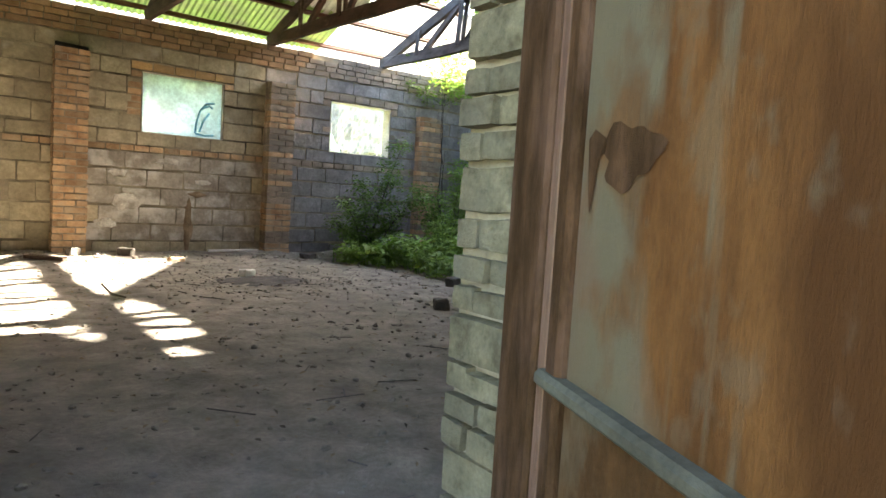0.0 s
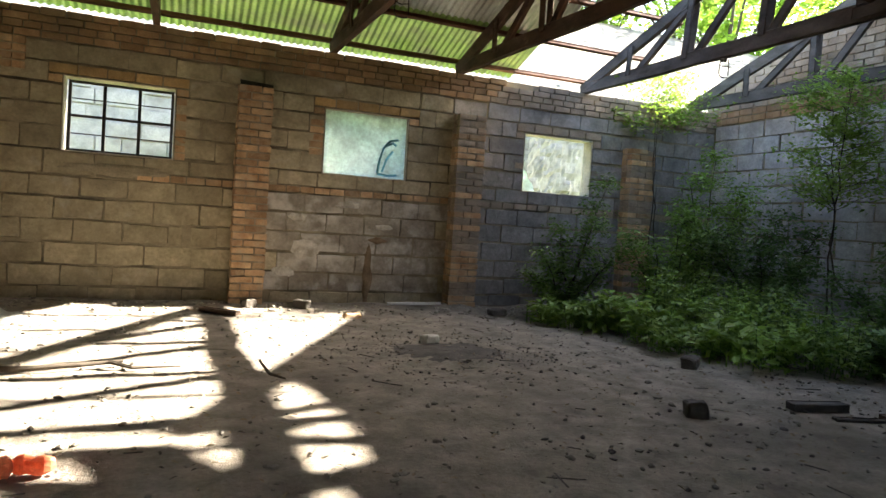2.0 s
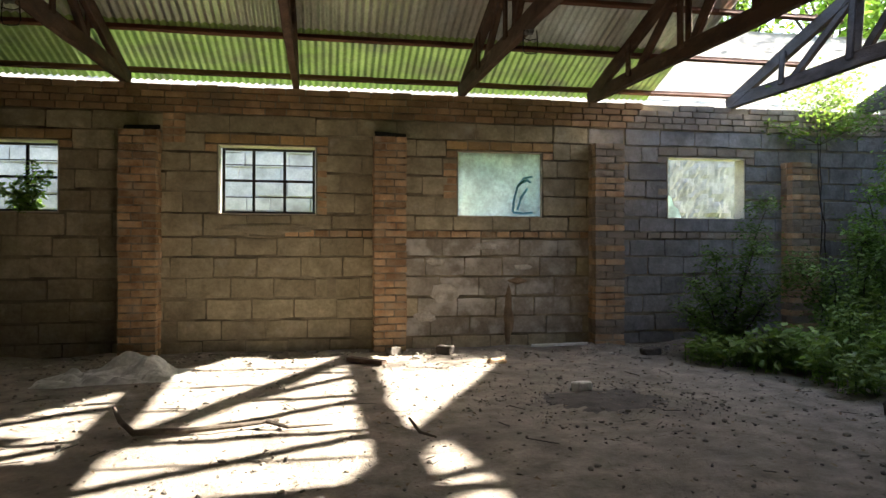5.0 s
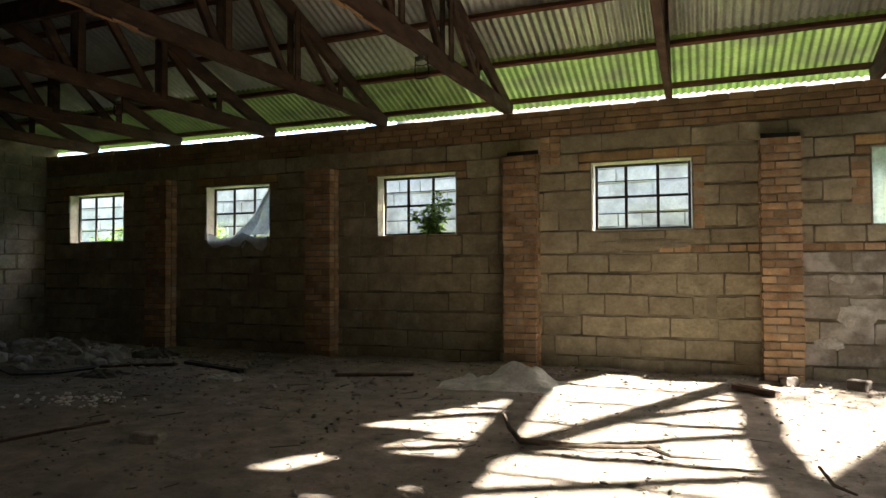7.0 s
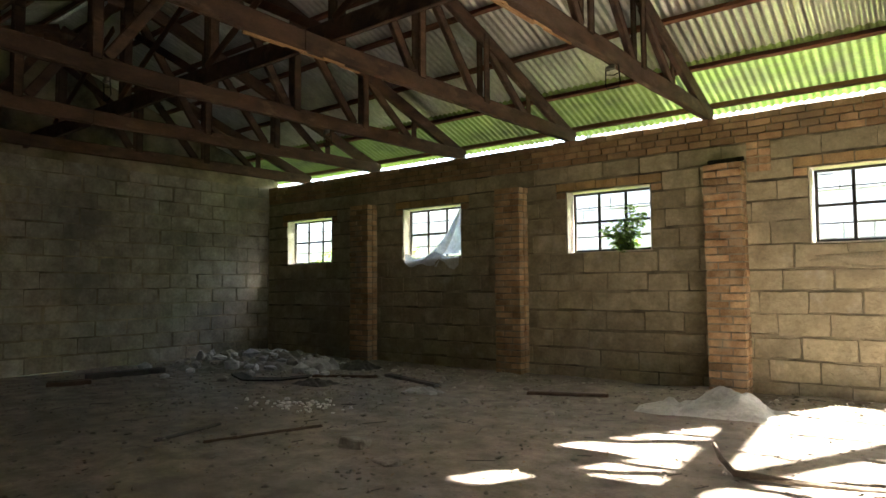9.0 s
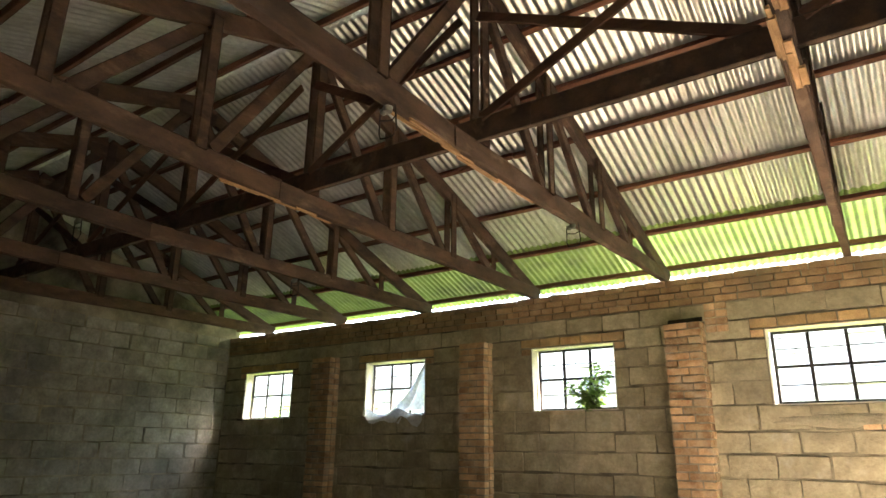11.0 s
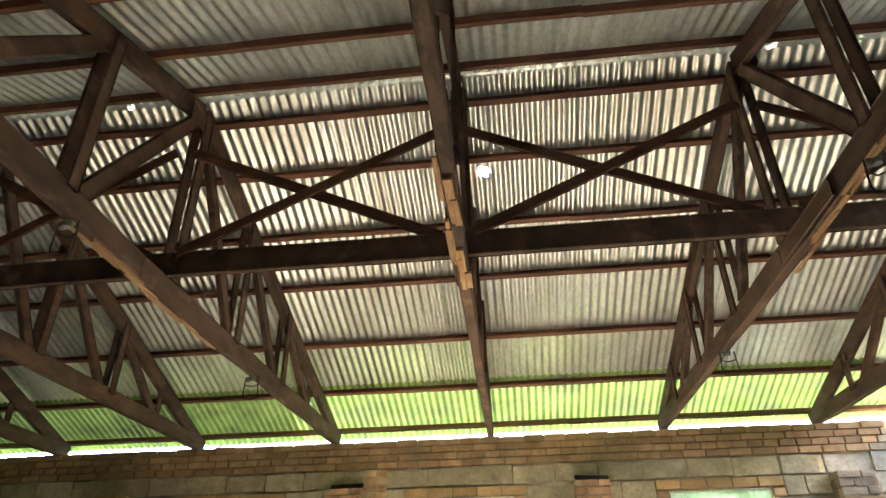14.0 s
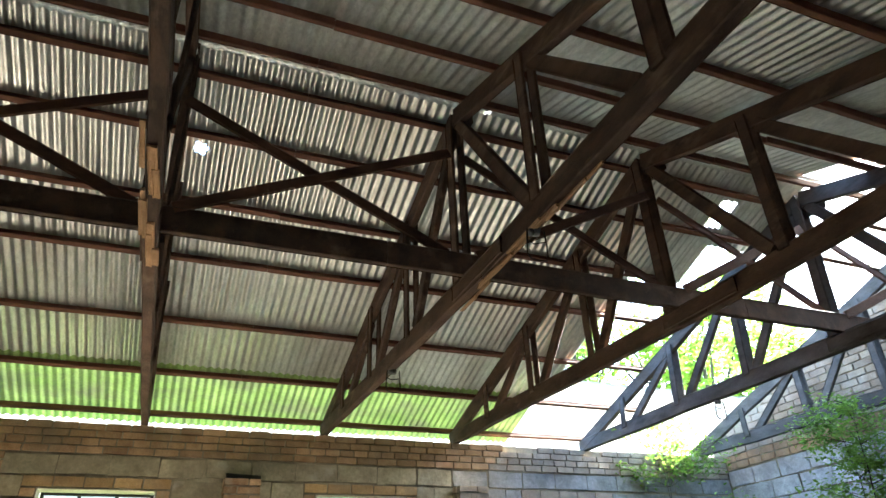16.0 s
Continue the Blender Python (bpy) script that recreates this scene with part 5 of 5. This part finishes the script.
def plastic_heap():
    """A crumpled plastic sheet with two peaks."""
    bm = bmesh.new()
    nx, ny = 44, 26
    grid = []
    for i in range(nx + 1):
        row = []
        for j in range(ny + 1):
            u, v = i / nx, j / ny
            x, y = -2.85 + 1.15 * u, 5.45 + 0.6 * v
            edge = min(u, 1 - u, v, 1 - v)
            peak = 0.15 * math.exp(-((u - 0.72) / 0.12) ** 2 - ((v - 0.6) / 0.3) ** 2) + 0.12 * math.exp(-((u - 0.5) / 0.12) ** 2 - ((v - 0.75) / 0.25) ** 2)
            fold = abs(noise.noise(Vector((x * 5, y * 5, 1)))) * 0.09 + abs(noise.noise(Vector((x * 13, y * 13, 5)))) * 0.03
            z = ground_height(x, y) + 0.004 + (peak + fold) * min(1.0, edge * 9)
            row.append(bm.verts.new((x + 0.08 * noise.noise(Vector((x * 3, y * 3, 9))), y + 0.1 * noise.noise(Vector((x * 3, y * 3, 4))), z)))
        grid.append(row)
    for i in range(nx):
        for j in range(ny):
            bm.faces.new((grid[i][j], grid[i + 1][j], grid[i + 1][j + 1], grid[i][j + 1]))
    tagged(part("plastic_sheet", bm, M_PLASTIC), "crumpled dusty plastic sheet on the floor", "plastic sheet")


plastic_heap()


def hanging_film():
    """Torn film hanging in a window from its upper corner and drooping over the sill."""
    bm = bmesh.new()
    a, b = WINDOWS[1]
    n = 16
    rows = []
    for k in range(n + 1):
        f = k / n
        x0 = b - 0.02 - 0.62 * f ** 1.1
        wide = 0.05 + 0.16 * f
        z = HEAD - 0.03 - 0.78 * f + 0.02 * math.sin(9 * f)
        rows.append([bm.verts.new((x0 + wide * q + 0.01 * noise.noise(Vector((q * 3, f * 6, 1))), NORTH + 0.03 - 0.05 * f + 0.03 * math.sin(q * 5 + f * 4), z - 0.06 * q * f)) for q in (0, 0.25, 0.5, 0.75, 1)])
    for r0, r1 in zip(rows, rows[1:]):
        for i in range(4):
            bm.faces.new((r0[i], r0[i + 1], r1[i + 1], r1[i])).smooth = True
    sk = [[bm.verts.new((a + 0.06 + (b - a - 0.1) * i / 12, NORTH - 0.02 - 0.02 * math.sin(i), SILL + 0.06 - q * (0.13 + 0.05 * math.sin(i * 1.3)) + 0.04 * math.cos(i * 0.9))) for q in (0, 0.5, 1)] for i in range(13)]
    for r0, r1 in zip(sk, sk[1:]):
        for i in range(2):
            bm.faces.new((r0[i], r0[i + 1], r1[i + 1], r1[i])).smooth = True
    lower = [[bm.verts.new((b - 0.03 - 0.36 * (1 - q) * f, NORTH + 0.05, SILL + 0.05 + 0.62 * q * f + 0.02)) for q in (0.0, 0.5, 1.0)] for f in (0.15, 0.5, 1.0)]
    for r0, r1 in zip(lower, lower[1:]):
        for i in range(2):
            bm.faces.new((r0[i], r0[i + 1], r1[i + 1], r1[i])).smooth = True
    tagged(part("torn_film", bm, M_PLASTIC), "torn clear film hanging in the window", "plastic sheet")


hanging_film()


def bottle():
    th = empty("plastic_bottle", (-1.0, 2.22, 0.0), "crushed orange plastic bottle lying in the sun", "bottle")
    g = ground_height(-1.0, 2.22)
    for name, x0, x1, rad in (("body", 0.0, 0.13, 0.038), ("shoulder", -0.115, -0.005, 0.041)):
        bm = bmesh.new()
        pts, radii = [], []
        for k in range(9):
            f = k / 8
            pts.append((x0 + (x1 - x0) * f, 0.01 * math.sin(7 * f), g + 0.045))
            radii.append(rad * (0.85 + 0.15 * math.sin(11 * f + x0 * 9)) * (0.75 if k in (0, 8) else 1))
        add_tube(bm, pts, radii, 12)
        for v in bm.verts:
            v.co.z = max(g + 0.003, v.co.z + 0.008 * noise.noise(v.co * 25))
        part(name, bm, M_ORANGE, th)


bottle()


def rubble_heap():
    """The litter heap in the dark corner: a low mound, lumps on it and a strip of dark rubber."""
    bm = bmesh.new()
    nx, ny = 60, 36
    grid = []
    for i in range(nx + 1):
        row = []
        for j in range(ny + 1):
            u, v = i / nx * 2 - 1, j / ny * 2 - 1
            x, y = -8.75 + 1.25 * u, 5.75 + 1.1 * v
            h = max(0.0, 1 - (u * u + v * v)) ** 0.8
            z = 0.13 * h * (0.5 + 1.0 * abs(noise.noise(Vector((x * 2.3, y * 2.3, 1))))) + 0.16 * h * abs(noise.noise(Vector((x * 6, y * 6, 3)))) + 0.07 * h * noise.noise(Vector((x * 15, y * 15, 3)))
            row.append(bm.verts.new((x, y, ground_height(x, y) - 0.004 + z)))
        grid.append(row)
    for i in range(nx):
        for j in range(ny):
            bm.faces.new((grid[i][j], grid[i + 1][j], grid[i + 1][j + 1], grid[i][j + 1]))
    tagged(part("rubbish_heap", bm, M_STONE), "low grey heap of rubble and rags in the corner", "rubble", kind="stuff")
    r = random.Random(9)
    for k in range(64):
        lb = bmesh.new()
        u, v = r.gauss(0.1, 0.6), r.gauss(-0.05, 0.5)
        x, y = max(WEST + 0.2, -8.7 + u * 1.2), min(NORTH - 0.35, 5.7 + v * 1.2)
        h = 0.12 * max(0.0, 1 - (u * u + v * v))
        s = r.uniform(0.03, 0.13)
        lump(lb, (0, 0, 0), s, r)
        ob = tagged(part("rubble_lump", lb, M_BLOCK_PALE if k % 3 else M_STONE), "angular lump of broken concrete on the heap", "rubble", "rubble lumps")
        ob.location = (x, y, ground_height(x, y) + h + s * 0.2)
    paper = stones_mesh(70, lambda q: (q.gauss(-5.4, 0.25), q.gauss(3.85, 0.13), 0.012 + 0.02 * q.random()), 12)
    tagged(part("plaster_crumbs", paper, M_WHITE_BRICK), "scatter of white plaster crumbs", "rubble", kind="stuff")
    rub = bmesh.new()
    pts = [(-7.35, 4.5, 0.09), (-7.2, 4.55, 0.03), (-6.85, 4.72, 0.035), (-6.55, 4.95, 0.07)]
    for p, q in zip(pts, pts[1:]):
        add_bar(rub, p, q, 0.2, 0.02, bevel=0.003)
    tagged(part("rubber_strip", rub, M_DARK), "bent strip of black rubber on the floor", "rubber strip")


rubble_heap()


def rag(x, y, wide, deep, high, seed, m, label):
    """A crumpled heap of cloth or film, its rim on the floor."""
    bm = bmesh.new()
    n = 22
    grid = []
    for i in range(n + 1):
        row = []
        for j in range(n + 1):
            u, v = i / n * 2 - 1, j / n * 2 - 1
            h = max(0.0, 1 - max(abs(u), abs(v)) ** 2)
            px, py = x + wide * u * (1 + 0.25 * noise.noise(Vector((v * 2, seed, 1)))), y + deep * v * (1 + 0.25 * noise.noise(Vector((u * 2, seed, 5))))
            fold = 0.35 + 0.9 * abs(noise.noise(Vector((u * 2.2 + seed, v * 2.2, 3)))) + 0.35 * abs(noise.noise(Vector((u * 6 + seed, v * 6, 8))))
            row.append(bm.verts.new((px, py, ground_height(px, py) + 0.003 + high * h ** 0.6 * fold)))
        grid.append(row)
    for i in range(n):
        for j in range(n):
            bm.faces.new((grid[i][j], grid[i + 1][j], grid[i + 1][j + 1], grid[i][j + 1]))
    tagged(part("rag", bm, m), label, "rag", "rags on the floor")


M_SACK = material("grey_sacking", (0.20, 0.195, 0.185), (0.42, 0.41, 0.39), 7, 60, 0.85, bump=0.4, vary=0.15)
M_CLOTH = material("dark_cloth", (0.05, 0.047, 0.043), (0.13, 0.12, 0.105), 7, 60, 0.95, bump=0.4, vary=0.15)
rag(-9.0, 5.25, 0.3, 0.26, 0.26, 1, M_SACK, "crumpled pale plastic sack lying against the rubble")
rag(-8.3, 5.35, 0.36, 0.24, 0.17, 2, M_SACK, "crumpled grey rag on the rubble heap")
rag(-7.6, 5.9, 0.42, 0.28, 0.2, 3, M_SACK, "crumpled grey sacking on the rubble heap")
rag(-7.05, 6.2, 0.3, 0.2, 0.14, 4, M_CLOTH, "dark crumpled cloth at the foot of the wall")
rag(-6.4, 4.9, 0.24, 0.16, 0.07, 5, M_CLOTH, "dark flattened rag among the litter")
rag(-5.0, 5.15, 0.2, 0.13, 0.06, 6, M_SACK, "pale scrap of sacking on the floor")
timber((-8.98, 3.5, 0), (-8.9, 4.45, 0), 0.12, 0.07, M_WOOD_GREY, "old grey beam lying along the end wall")
timber((-8.7, 2.95, 0), (-8.5, 3.35, 0), 0.16, 0.05, M_WOOD, "dark piece of plank on the floor")
timber((-5.12, 2.3, 0), (-5.32, 2.95, 0), 0.035, 0.02, M_WOOD_GREY, "thin dry stick on the floor")
timber((-4.83, 2.5, 0), (-4.6, 3.4, 0), 0.03, 0.018, M_WOOD, "long thin dark stick on the floor")
timber((-4.1, 5.75, 0), (-3.3, 5.95, 0), 0.06, 0.03, M_WOOD, "dark lath lying near the wall")


def scattered(r):
    return r.gauss(-6.2, 1.6), min(NORTH - 0.3, r.gauss(5.0, 0.9)), 0.008 + 0.04 * r.random() ** 3


tagged(part("brick_rubble", stones_mesh(420, lambda q: (max(WEST + 0.2, scattered(q)[0]), max(3.2, scattered(q)[1]), scattered(q)[2]), 21), M_STONE), "broken bits of brick and mortar over the dark end of the floor", "rubble", kind="stuff")
